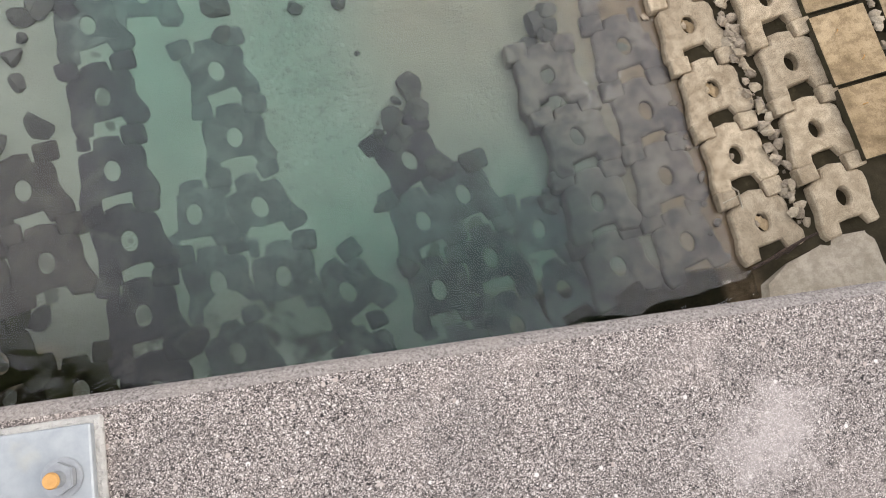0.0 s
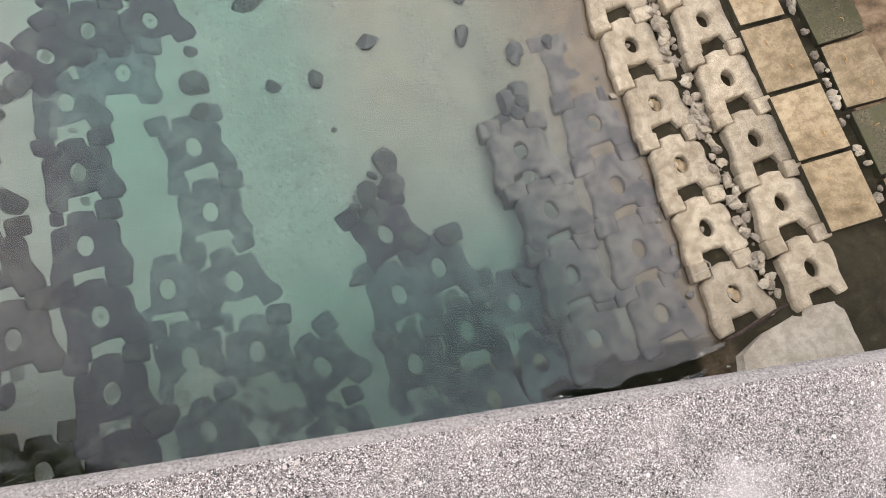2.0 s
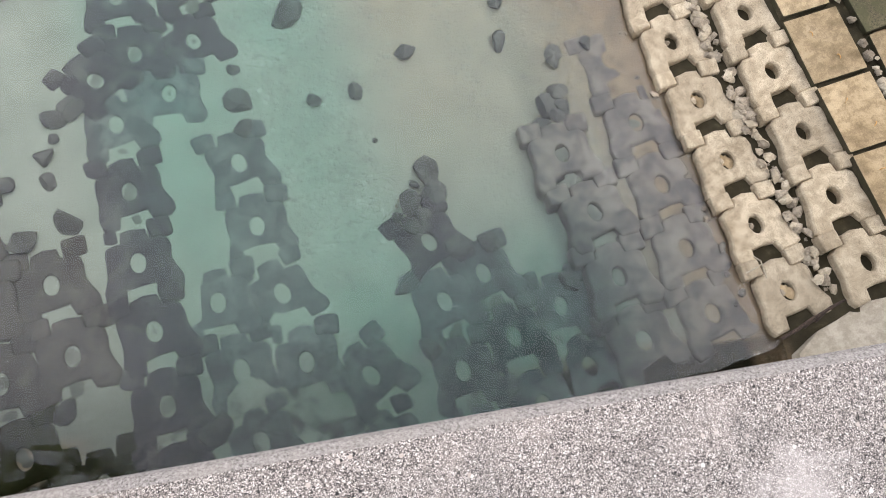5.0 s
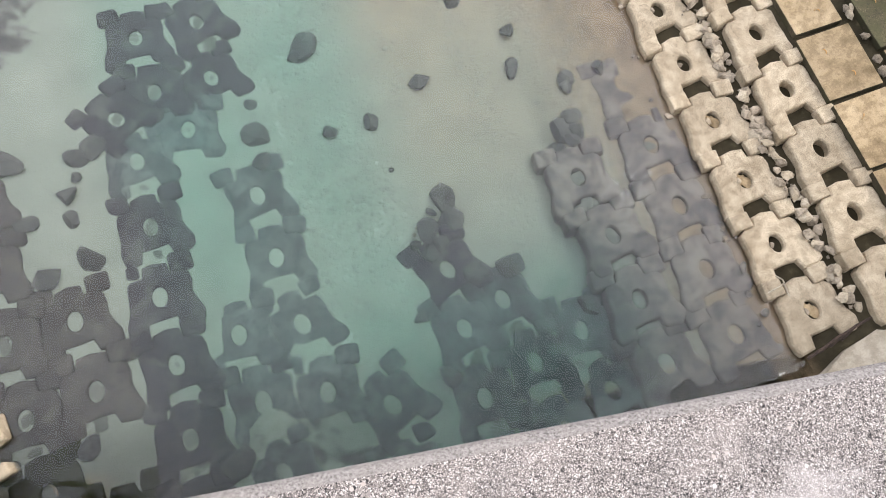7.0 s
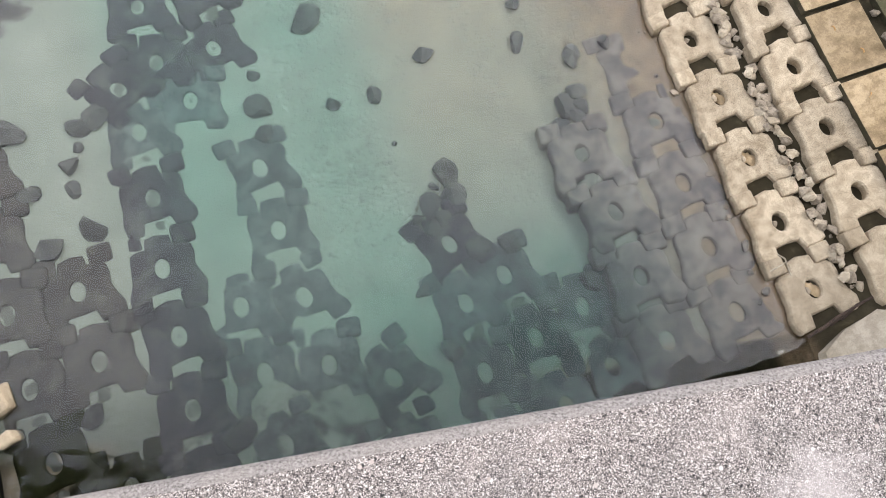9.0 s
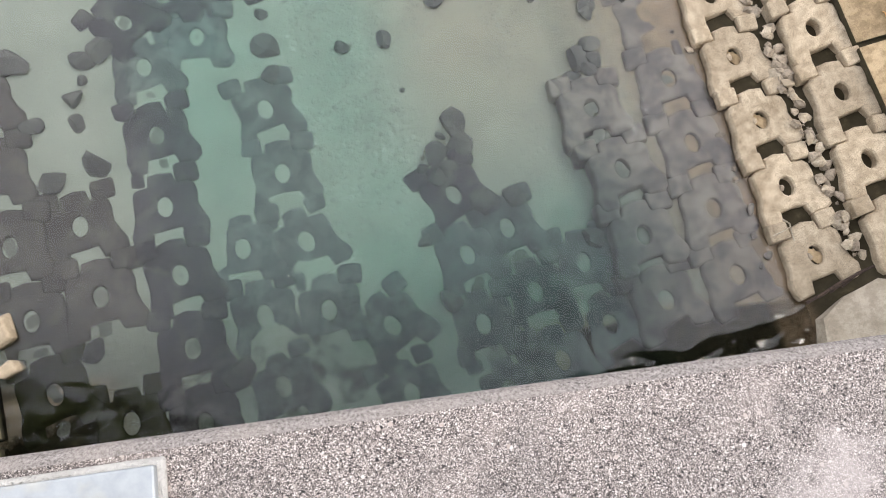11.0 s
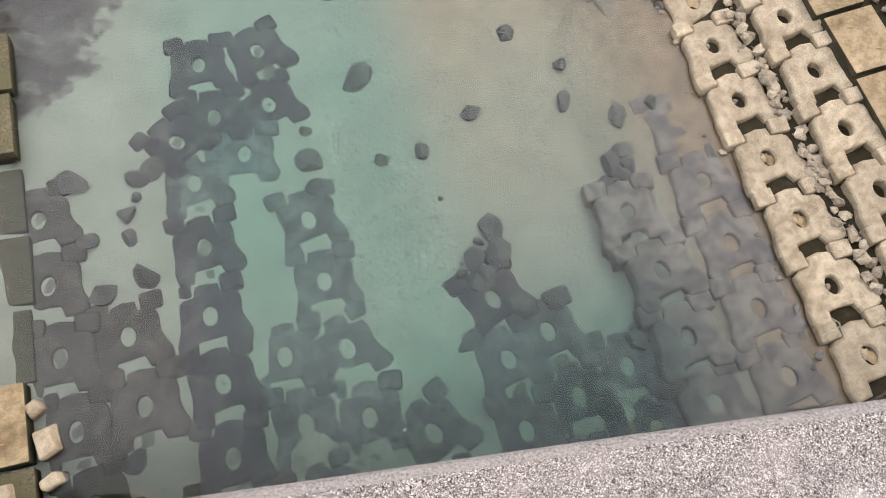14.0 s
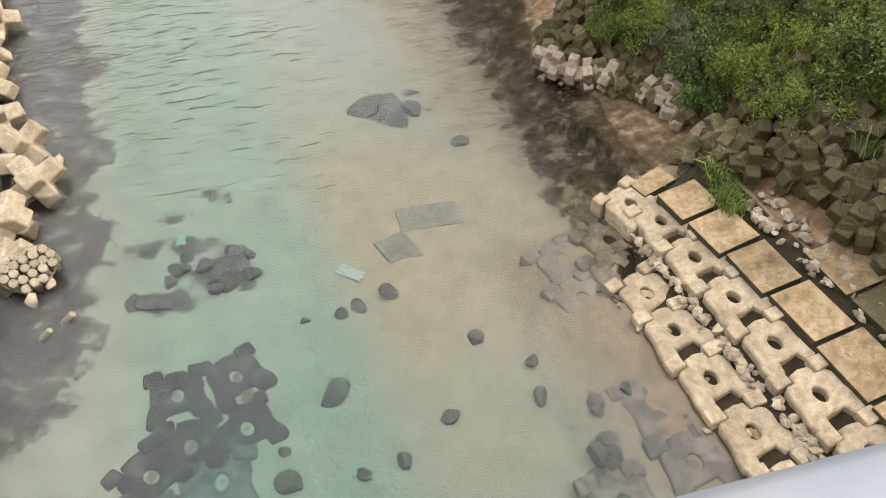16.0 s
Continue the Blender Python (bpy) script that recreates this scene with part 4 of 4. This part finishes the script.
for i in range(130):
    y = rj(-2.6, 6.2)
    stone("dry" if random.random() < 0.6 else "pale", 0.70 + rj(-0.11, 0.11), y, 0.33 + rj(-0.03, 0.05), rj(0.08, 0.16), rj(0.9, 1.4))
for i in range(36):
    y = rj(-2.2, 5.2)
    stone("dry" if random.random() < 0.7 else "pale", 2.98 + rj(-0.10, 0.10), y, bed_height(2.98, y) + 0.12, rj(0.06, 0.14), rj(0.9, 1.4))
for i in range(60):
    x, y = 3.25 + rj(-0.30, 0.45), rj(2.6, 5.6)
    stone("dry" if random.random() < 0.7 else "pale", x, y, bed_height(x, y) + 0.08, rj(0.07, 0.19), rj(0.9, 1.5))
for k in range(-2, 4):
    stone("pale" if k in (0, 1) else "dry", 0.02, 1.19 * k + rj(-0.03, 0.03), 0.17, 0.085)
for i in range(18):
    y = rj(-2.4, 6.5)
    x = -0.62 + rj(-0.10, 0.12) + 0.25 * smooth01(2.5, 5, y)
    stone("dry" if random.random() < 0.4 else "wet", x, y, bed_height(x, y) + 0.06, rj(0.04, 0.10), rj(0.9, 1.5))
for i in range(16):
    x, y = rj(2.0, 3.0), rj(12.0, 14.4)
    stone("dry", x, y, bed_height(x, y) + 0.06, rj(0.08, 0.2), 1.2)
# stones on the bed
for x, y, s in ((-4.33, 3.85, 0.20), (-5.44, 3.29, 0.18), (-3.21, 5.36, 0.21), (-4.43, 7.18, 0.22), (-5.53, 7.02, 0.20), (-5.13, 7.08, 0.18), (-6.13, 5.15, 0.34), (-6.28, 4.98, 0.2), (-2.41, 4.37, 0.18), (-6.31, 7.04, 0.11),
                (-10.32, 3.91, 0.22), (-10.07, 4.06, 0.20), (-10.58, 3.26, 0.20), (-10.60, 2.84, 0.15), (-10.41, 3.56, 0.12), (-11.36, 4.05, 0.26), (-11.27, 2.94, 0.2), 
                (-5.37, 2.30, 0.06), (-7.36, 4.18, 0.13), (-6.19, 3.30, 0.15), (-7.42, 3.51, 0.26), (-7.45, 3.06, 0.18), (-7.32, 9.10, 0.42), (-7.72, 8.92, 0.40), (-7.50, 8.62, 0.34), (-7.05, 8.75, 0.25), (-7.95, 9.35, 0.26), (-7.29, 9.61, 0.32), (-7.83, 8.48, 0.22), (-7.0, 9.4, 0.2), (-8.50, 9.38, 0.28), (-8.3, 9.75, 0.2), (-8.75, 9.05, 0.18), (-9.13, 8.55, 0.34),
                (-9.53, 8.67, 0.25), (-2.05, 14.02, 0.5), (-2.92, 14.16, 0.5), (-2.16, 13.28, 0.4), (-1.57, 13.71, 0.4), (-0.92, 11.82, 0.3), (-2.59, 3.62, 0.2), (-1.83, 2.95, 0.2), (-1.22, 2.97, 0.18), (-2.05, 1.97, 0.2), (-1.88, 2.85, 0.16), (-8.97, -1.67, 0.3), (-5.72, -0.38, 0.15), (-10.97, -0.79, 0.19), (-10.42, 2.07, 0.24), (-11.1, 1.96, 0.24), (-10.05, 4.01, 0.23)):
    stone("wet", x, y, bed_height(x, y) + s * (0.25 if s < 0.3 else 0.0), s, rj(1.0, 1.35))


# ---- gravel and specks too small to count ----
def scatter(name, n, place, mt, label, category):
    verts, faces = [], []
    r = random.Random(len(name) * 31 + n)
    for _ in range(n):
        x, y, z, s = place(r)
        b = len(verts)
        a = r.uniform(0, 6.3)
        for k in range(4):
            q = s * r.uniform(0.6, 1.2)
            verts.append((x + q * math.cos(a + k * 1.571), y + q * math.sin(a + k * 1.571), z + r.uniform(-0.1, 0.1) * s))
        verts.append((x, y, z + s * 0.55))
        faces += [(b, b + 1, b + 4), (b + 1, b + 2, b + 4), (b + 2, b + 3, b + 4), (b + 3, b, b + 4)]
    me = bpy.data.meshes.new(name)
    me.from_pydata(verts, [], faces)
    me.materials.append(mt)
    return tagged(new(name, me), label, category, "", "stuff")


def gravel_place(r):
    w = r.random()
    if w < 0.5:
        x, y = r.gauss(-6.3, 0.55), r.uniform(0.9, 7.0)
    elif w < 0.7:
        x, y = r.gauss(-3.3, 0.22), r.uniform(1.2, 6.5)
    elif w < 0.85:
        x, y = r.gauss(-5.0, 0.25), r.uniform(3.2, 6.8)
    else:
        x, y = r.gauss(-2.0, 0.6), r.uniform(2.0, 6.5)
    return x, y, bed_height(x, y), r.uniform(0.005, 0.017)


scatter("bed_gravel", 14000, gravel_place, GRAVEL, "fine pale and dark gravel on the river bed", "gravel")


def rubble_place(r):
    return 0.66 + r.gauss(0, 0.09), r.uniform(-2.6, 6.3), 0.29 + r.uniform(-0.02, 0.04), r.uniform(0.02, 0.045)


scatter("rubble", 120, rubble_place, STONE, "small broken stones filling the joint between blocks", "rubble")


def speck_place(r):
    if r.random() < 0.45:
        return r.gauss(-1.75, 0.25), r.gauss(0.6, 0.7), 0.003, r.uniform(0.006, 0.015)
    return r.uniform(-12, -0.7), r.uniform(-3, 9), 0.003, r.uniform(0.004, 0.010)


scatter("floating_specks", 560, speck_place, FOAM, "tiny pale specks floating on the water", "debris")


# ---- bushes and grass ----
def leaf_bm(verts, faces, c, d, up, ln, wd):
    side = d.cross(up)
    if side.length < 1e-4:
        side = Vector((1, 0, 0))
    side = side.normalized() * wd
    b = len(verts)
    mid = c + d * ln * 0.5 + up * wd * 0.3
    verts += [c, mid + side, c + d * ln, mid - side]
    faces += [(b, b + 1, b + 2), (b, b + 2, b + 3)]


def crown_mesh(name, seed, n, size, mt, ln=0.13, feathery=False):
    r = random.Random(seed)
    verts, faces = [], []
    clumps = []
    for _ in range(44):
        v = Vector((r.gauss(0, 1), r.gauss(0, 1), abs(r.gauss(0.2, 0.8)))).normalized()
        k = r.uniform(0.45, 1.0)
        clumps.append((Vector((v.x * size[0] * k, v.y * size[1] * k, v.z * size[2] * k)), r.uniform(0.11, 0.27) * size[0]))
    for _ in range(n):
        c, s = r.choice(clumps)
        off = Vector((r.gauss(0, 1), r.gauss(0, 1), r.gauss(0, 0.7))).normalized() * s * r.random() ** 0.4
        d = (off.normalized() * 0.7 + Vector((r.uniform(-1, 1), r.uniform(-1, 1), r.uniform(-0.7, 0.5)))).normalized()
        up = (Vector((0, 0, 1)) + Vector((r.uniform(-.6, .6), r.uniform(-.6, .6), 0))).normalized()
        l = ln * r.uniform(0.6, 1.3)
        leaf_bm(verts, faces, c + off, d, up, l, l * (0.16 if feathery else 0.27))
    me = bpy.data.meshes.new(name)
    me.from_pydata([tuple(v) for v in verts], [], faces)
    me.materials.append(mt)
    return me


def tube_mesh(name, runs, mt):
    """Tapered stems along runs of points with a radius at each."""
    bm = bmesh.new()
    for run in runs:
        rings = []
        for k, (p, rad) in enumerate(run):
            d = (run[min(k + 1, len(run) - 1)][0] - run[max(k - 1, 0)][0]).normalized()
            s = d.orthogonal().normalized()
            u = d.cross(s)
            rings.append([bm.verts.new(p + rad * (math.cos(b) * s + math.sin(b) * u)) for b in [2 * math.pi * j / 6 for j in range(6)]])
        for a, b in zip(rings, rings[1:]):
            for j in range(6):
                bm.faces.new((a[j], a[(j + 1) % 6], b[(j + 1) % 6], b[j]))
    bmesh.ops.recalc_face_normals(bm, faces=bm.faces[:])
    return mesh_from(name, bm, mt, True)


def stems(seed, size):
    r = random.Random(seed)
    runs = []
    for _ in range(7):
        a = r.uniform(0, 6.3)
        tip = Vector((math.cos(a) * size[0] * 0.7, math.sin(a) * size[1] * 0.7, size[2] * r.uniform(0.4, 0.9)))
        runs.append([(Vector((0, 0, -0.4)), 0.04), (tip * 0.4 + Vector((0, 0, 0.1)), 0.026), (tip * 0.75, 0.016), (tip, 0.006)])
    return tube_mesh("trunk", runs, BARK)


BUSHES = []
for i, (mt, ln, fea) in enumerate(((LEAF, 0.15, False), (LEAF, 0.12, True), (LEAF_GREY, 0.13, True), (LEAF_YELLOW, 0.15, True), (LEAF, 0.17, True))):
    size = (1.15, 1.15, 0.95)
    BUSHES.append((crown_mesh("crown", 60 + i, 14000, size, mt, ln * 0.50, fea), stems(80 + i, size), ("dark green leafy bush on the bank", "feathery green bush on the bank", "grey-green shrub on the bank", "yellow-green bush on the bank", "green fern-like bush on the bank")[i]))


def bush(kind, x, y, z, s, rz):
    crown, trunk, label = BUSHES[kind]
    ob = new("bush")
    ob.matrix_basis = pose(x, y, z, rj(-10, 10), rj(-25, -5), rz) @ Matrix.Diagonal((s, s, s, 1))
    part("trunk", trunk, ob)
    part("crown", crown, ob)
    return tagged(ob, label, "bush", "bushes on the bank")


rnd = random.Random(11)
for i in range(200):
    y = rnd.uniform(1.8, 27)
    s = bank_shift(y)
    lo = (5.1 if y < 8 else s + (1.5 if y < 13.5 else 2.6))
    u = rnd.random()
    x = lo + u * 5.5
    if y < 5.5:
        x += 0.5
    bush(rnd.choice((0, 1, 2, 2, 3, 3, 4)) if x - lo > 2 or y > 9 else rnd.choice((1, 4, 3, 3, 0)), x, y, bed_height(x, y) + 0.25, rnd.uniform(0.75, 1.35), rnd.uniform(0, 360))
for i in range(26):
    y = rnd.uniform(0, 34)
    x = bank_shift(y) + rnd.uniform(9, 16)
    bush(rnd.choice((0, 1, 2, 4)), x, y, bed_height(x, y) + 0.4, rnd.uniform(1.5, 2.4), rnd.uniform(0, 360))


def tree(x, y, h, seed):
    """A small bank tree: tapered trunk, limbs, and a loose crown."""
    r = random.Random(seed)
    ob = new("tree")
    ob.matrix_basis = pose(x, y, bed_height(x, y) - 0.1, 0, r.uniform(-8, 0), r.uniform(0, 360))
    runs = [[(Vector((0, 0, 0)), 0.13), (Vector((0.1, 0.05, h * 0.4)), 0.10), (Vector((0.0, 0.15, h * 0.75)), 0.05), (Vector((0.1, 0.1, h)), 0.015)]]
    for _ in range(9):
        z = h * r.uniform(0.3, 0.8)
        a = r.uniform(0, 6.3)
        d = Vector((math.cos(a), math.sin(a), 0.5)) * h * r.uniform(0.22, 0.36)
        runs.append([(Vector((0.05, 0.08, z)), 0.045), (Vector((0.05, 0.08, z)) + d * 0.5, 0.028), (Vector((0.05, 0.08, z)) + d, 0.008)])
    part("trunk", tube_mesh("trunk", runs, BARK), ob)
    part("crown", CROWNS[seed % 2], ob, Matrix.Translation((0, 0, h * 0.42)) @ Matrix.Diagonal((h * 0.34, h * 0.34, h * 0.40, 1)))
    return tagged(ob, "small leafy green tree on the river bank", "tree", "trees on the bank")


CROWNS = [crown_mesh("crown", 95, 14000, (1.1, 1.1, 1.35), LEAF, 0.05), crown_mesh("crown", 96, 14000, (1.1, 1.1, 1.35), LEAF_GREY, 0.05, True)]
rt = random.Random(3)
for k in range(13):
    y = 12.5 + 1.75 * k
    tree(bank_shift(y) + rt.uniform(2.6, 3.8), y, rt.uniform(5.0, 6.6), k + 2)
for k in range(14):
    y = 12.0 + 1.9 * k
    tree(bank_shift(y) + rt.uniform(5.2, 7.5), y, rt.uniform(6.5, 8.5), k + 30)


# out of the camera's view, added for the dark they mirror in the water
tree(5.2, -5.2, 5.8, 51)
tree(7.8, -5.0, 6.4, 52)
tree(-13.5, -2.6, 6.8, 53)


def grass_tuft(x, y, z, n, height, spread, mt, label, seed):
    r = random.Random(seed)
    verts, faces = [], []
    for _ in range(n):
        a, lean = r.uniform(0, 6.3), r.uniform(0.15, 1.0)
        h = height * r.uniform(0.5, 1.1)
        p0 = Vector((r.gauss(0, spread), r.gauss(0, spread), 0))
        d = Vector((math.cos(a), math.sin(a), 0))
        w = Vector((-d.y, d.x, 0)) * r.uniform(0.005, 0.012)
        mid = p0 + d * h * lean * 0.35 + Vector((0, 0, h * 0.6))
        tip = p0 + d * h * lean + Vector((0, 0, h * (1.0 - 0.45 * lean)))
        b = len(verts)
        verts += [tuple(p0 - w), tuple(p0 + w), tuple(mid + w), tuple(mid - w), tuple(tip)]
        faces += [(b, b + 1, b + 2, b + 3), (b + 3, b + 2, b + 4)]
    me = bpy.data.meshes.new("grass_tuft")
    me.from_pydata(verts, [], faces)
    me.materials.append(mt)
    ob = new("grass_tuft", me)
    ob.matrix_basis = pose(x, y, z)
    return tagged(ob, label, "grass", "grass tufts on the bank")


grass_tuft(2.79, 5.94, 0.80, 220, 0.52, 0.13, LEAF_YELLOW, "bright yellow-green grass tuft at the slab's edge", 1)
grass_tuft(3.04, 6.50, 0.90, 200, 0.55, 0.16, LEAF, "bright green grass tuft between armour blocks", 2)
grass_tuft(2.61, 5.55, 0.85, 200, 0.5, 0.14, LEAF_YELLOW, "low yellow-green grass tuft at the slab's edge", 3)
for k in range(14):
    x, y = rj(5.0, 6.6), rj(2.5, 9)
    grass_tuft(x, y, bed_height(x, y) + 0.35, 160, 0.9, 0.25, LEAF, "long green grass hanging over armour blocks", 20 + k)


# ---- shore odds and ends ----
def log_bundle(x, y, z):
    ob = new("log_bundle")
    ob.matrix_basis = pose(x, y, z, 32, -8, 20)
    log = mesh_from("log", rough(cyl_bm(0.098, 0.6, 14, 0.094, 0.0, 0.015), 0.006, 9, 3), LOG, False)
    for j in range(-2, 3):
        for i in range(-2, 4):
            px, py = (i + 0.5 * (j % 2)) * 0.195 - 0.08, j * 0.17
            if (px / 0.52) ** 2 + (py / 0.42) ** 2 < 1.0:
                part("log", log, ob, pose(px, py, -0.25 + rj(-0.04, 0.04), rj(-3, 3), rj(-3, 3), rj(0, 360)))
    run = [(Vector((0.56 * math.cos(a), 0.43 * math.sin(a), 0.22)), 0.012) for a in [2 * math.pi * k / 28 for k in range(29)]]
    part("rope", tube_mesh("rope", [run], STICK), ob)
    return tagged(ob, "bundle of pale round log ends bound with rope", "log bundle")


log_bundle(-11.29, 9.79, 0.10)


def stub(x, y, z, l, r, label, a=40, b=0, c=0):
    ob = new("post_stub", mesh_from("post_stub", rough(cyl_bm(r, l, 12, r * 0.85, -l / 2, 0.01), 0.008, 8, l), LOG))
    ob.matrix_basis = pose(x, y, z, a, b, c)
    return tagged(ob, label, "post", "post stubs in the water")


stub(-10.64, 8.26, 0.0, 0.34, 0.075, "short pale wooden post stub standing in water", 25, 35, 20)
stub(-11.06, 7.97, 0.0, 0.34, 0.070, "short pale wooden post stub standing in water", 25, 35, 25)
for x, y, s in ((-10.94, 9.33, 0.20), (-11.31, 8.99, 0.19), (-10.74, 13.58, 0.26), (-10.98, 9.67, 0.12)):
    stone("pale", x, y, 0.03, s, 1.2)


def chunk(x, y, z, sx, sy, sz, rz, label, seed, mt=BLOCK):
    ob = new("concrete_chunk", mesh_from("concrete_chunk", rough(box_bm(sx, sy, sz, 0.045, 3, (0, 0, 0), 0.82), 0.075, 3, seed), mt))
    ob.matrix_basis = pose(x, y, z, 3, -4, rz)
    return tagged(ob, label, "concrete chunk", "broken concrete chunks")


chunk(-12.01, -0.28, 0.03, 0.34, 0.46, 0.30, 10, "broken pale concrete chunk above the water", 1)
chunk(-12.00, -0.83, 0.01, 0.34, 0.18, 0.24, 20, "small broken concrete chunk at the waterline", 2)
chunk(-12.15, 0.26, 0.01, 0.26, 0.20, 0.22, 30, "small broken concrete chunk at the waterline", 3)
chunk(-12.64, -1.18, 0.12, 0.5, 0.9, 0.4, 4, "broken pale concrete slab at the water's edge", 4)


def twig(pts, r, mt, label):
    run = [(Vector(p), r * (1 - 0.5 * k / len(pts))) for k, p in enumerate(pts)]
    return tagged(new("twig", tube_mesh("twig", [run], mt)), label, "twig", "driftwood")


twig([(-0.28, -1.70, 0.34), (-0.22, -1.80, 0.38), (-0.23, -1.93, 0.36), (-0.20, -2.08, 0.30)], 0.014, STICK, "bleached white twig lying on a block")
twig([(-0.44, -1.90, 0.20), (-0.30, -1.88, 0.27), (-0.20, -1.85, 0.31)], 0.012, STICK, "bleached white twig lying on a block")
for k in range(6):
    x0 = -0.35 + 0.22 * k
    twig([(x0, -3.05 + 0.03 * k, 0.22), (x0 + 0.3, -2.98 + 0.05 * k, 0.30), (x0 + 0.62, -2.88 + 0.03 * k, 0.36)], 0.028, DARKWOOD, "dark wet driftwood stick beside the apron")
for k in range(9):
    x, y = rj(3.4, 7), rj(3, 8)
    z = bed_height(x, y) + 0.6
    a = rj(0, 6.3)
    twig([(x, y, z), (x + 0.4 * math.cos(a), y + 0.4 * math.sin(a), z + 0.15), (x + 0.8 * math.cos(a + 0.3), y + 0.8 * math.sin(a + 0.3), z + 0.12)], 0.012, BARK, "dry brown twig on the armour blocks")
for x, y, size in ((-5.16, 0.98, 0.25), (-5.02, 0.70, 0.22), (-5.22, 0.62, 0.20), (-4.72, 1.50, 0.27), (-4.70, 1.12, 0.27), (-5.45, 0.80, 0.12), (-4.62, 0.05, 0.24), (-4.98, 1.32, 0.10), (-4.05, -0.02, 0.24), (-5.56, -1.44, 0.24), (-3.0, -1.02, 0.22), (-2.44, 0.5, 0.16), (-2.30, 2.05, 0.24), (-2.05, 2.25, 0.20), (-2.52, 1.72, 0.20), (-2.18, 1.80, 0.15)):
    stone("wet", x, y, bed_height(x, y) + 0.10, size, rj(1.0, 1.3))
for x, y, size in ((-5.12, 1.22, 0.07), (-5.28, 1.12, 0.06), (-5.38, 1.02, 0.05), (-4.98, 1.16, 0.06), (-4.86, 0.86, 0.05), (-4.80, 0.62, 0.06), (-4.76, 0.48, 0.05)):
    stone("pale", x, y, bed_height(x, y) + 0.06, size, rj(1.0, 1.5))
revetment_block(-5.06, 0.30, bed_height(-5.06, 0.30) + 0.10, 14, 3, -4, "wet", "sunken dark broken revetment block with stones round it")


def plastic_sheet(x, y, sx, sy, tint, label, seed):
    """A crumpled thin sheet lying on the bed, with a folded edge."""
    bm = bmesh.new()
    bmesh.ops.create_grid(bm, x_segments=14, y_segments=14, size=0.5)
    for v in bm.verts:
        q = v.co * 3.0 + Vector((seed, seed * 2.0, 0))
        edge_in = 1 - 0.35 * noise.noise(q * 1.3)
        v.co = Vector((v.co.x * sx * edge_in, v.co.y * sy * edge_in, 0.06 * noise.noise(q * 1.7) + 0.03 * noise.noise(q * 5.0)))
    bmesh.ops.solidify(bm, geom=bm.faces[:], thickness=0.004)
    m = Mat("plastic_film")
    mt = m.done(m.mix(m.noise(m.pos(), 9, 3), tint, tuple(v * 0.7 for v in tint)), 0.5)
    ob = new("plastic_sheet", mesh_from("plastic_sheet", bm, mt, True))
    ob.matrix_basis = pose(x, y, bed_height(x, y) + 0.05, 0, 0, seed * 40)
    return tagged(ob, label, "plastic sheet")


plastic_sheet(-5.02, 8.1, 0.30, 0.62, (0.56, 0.60, 0.53), "crumpled whitish plastic sheet on the river bed", 1)
plastic_sheet(-8.35, 10.3, 0.28, 0.20, (0.36, 0.58, 0.50), "small turquoise plastic scrap on the river bed", 2)
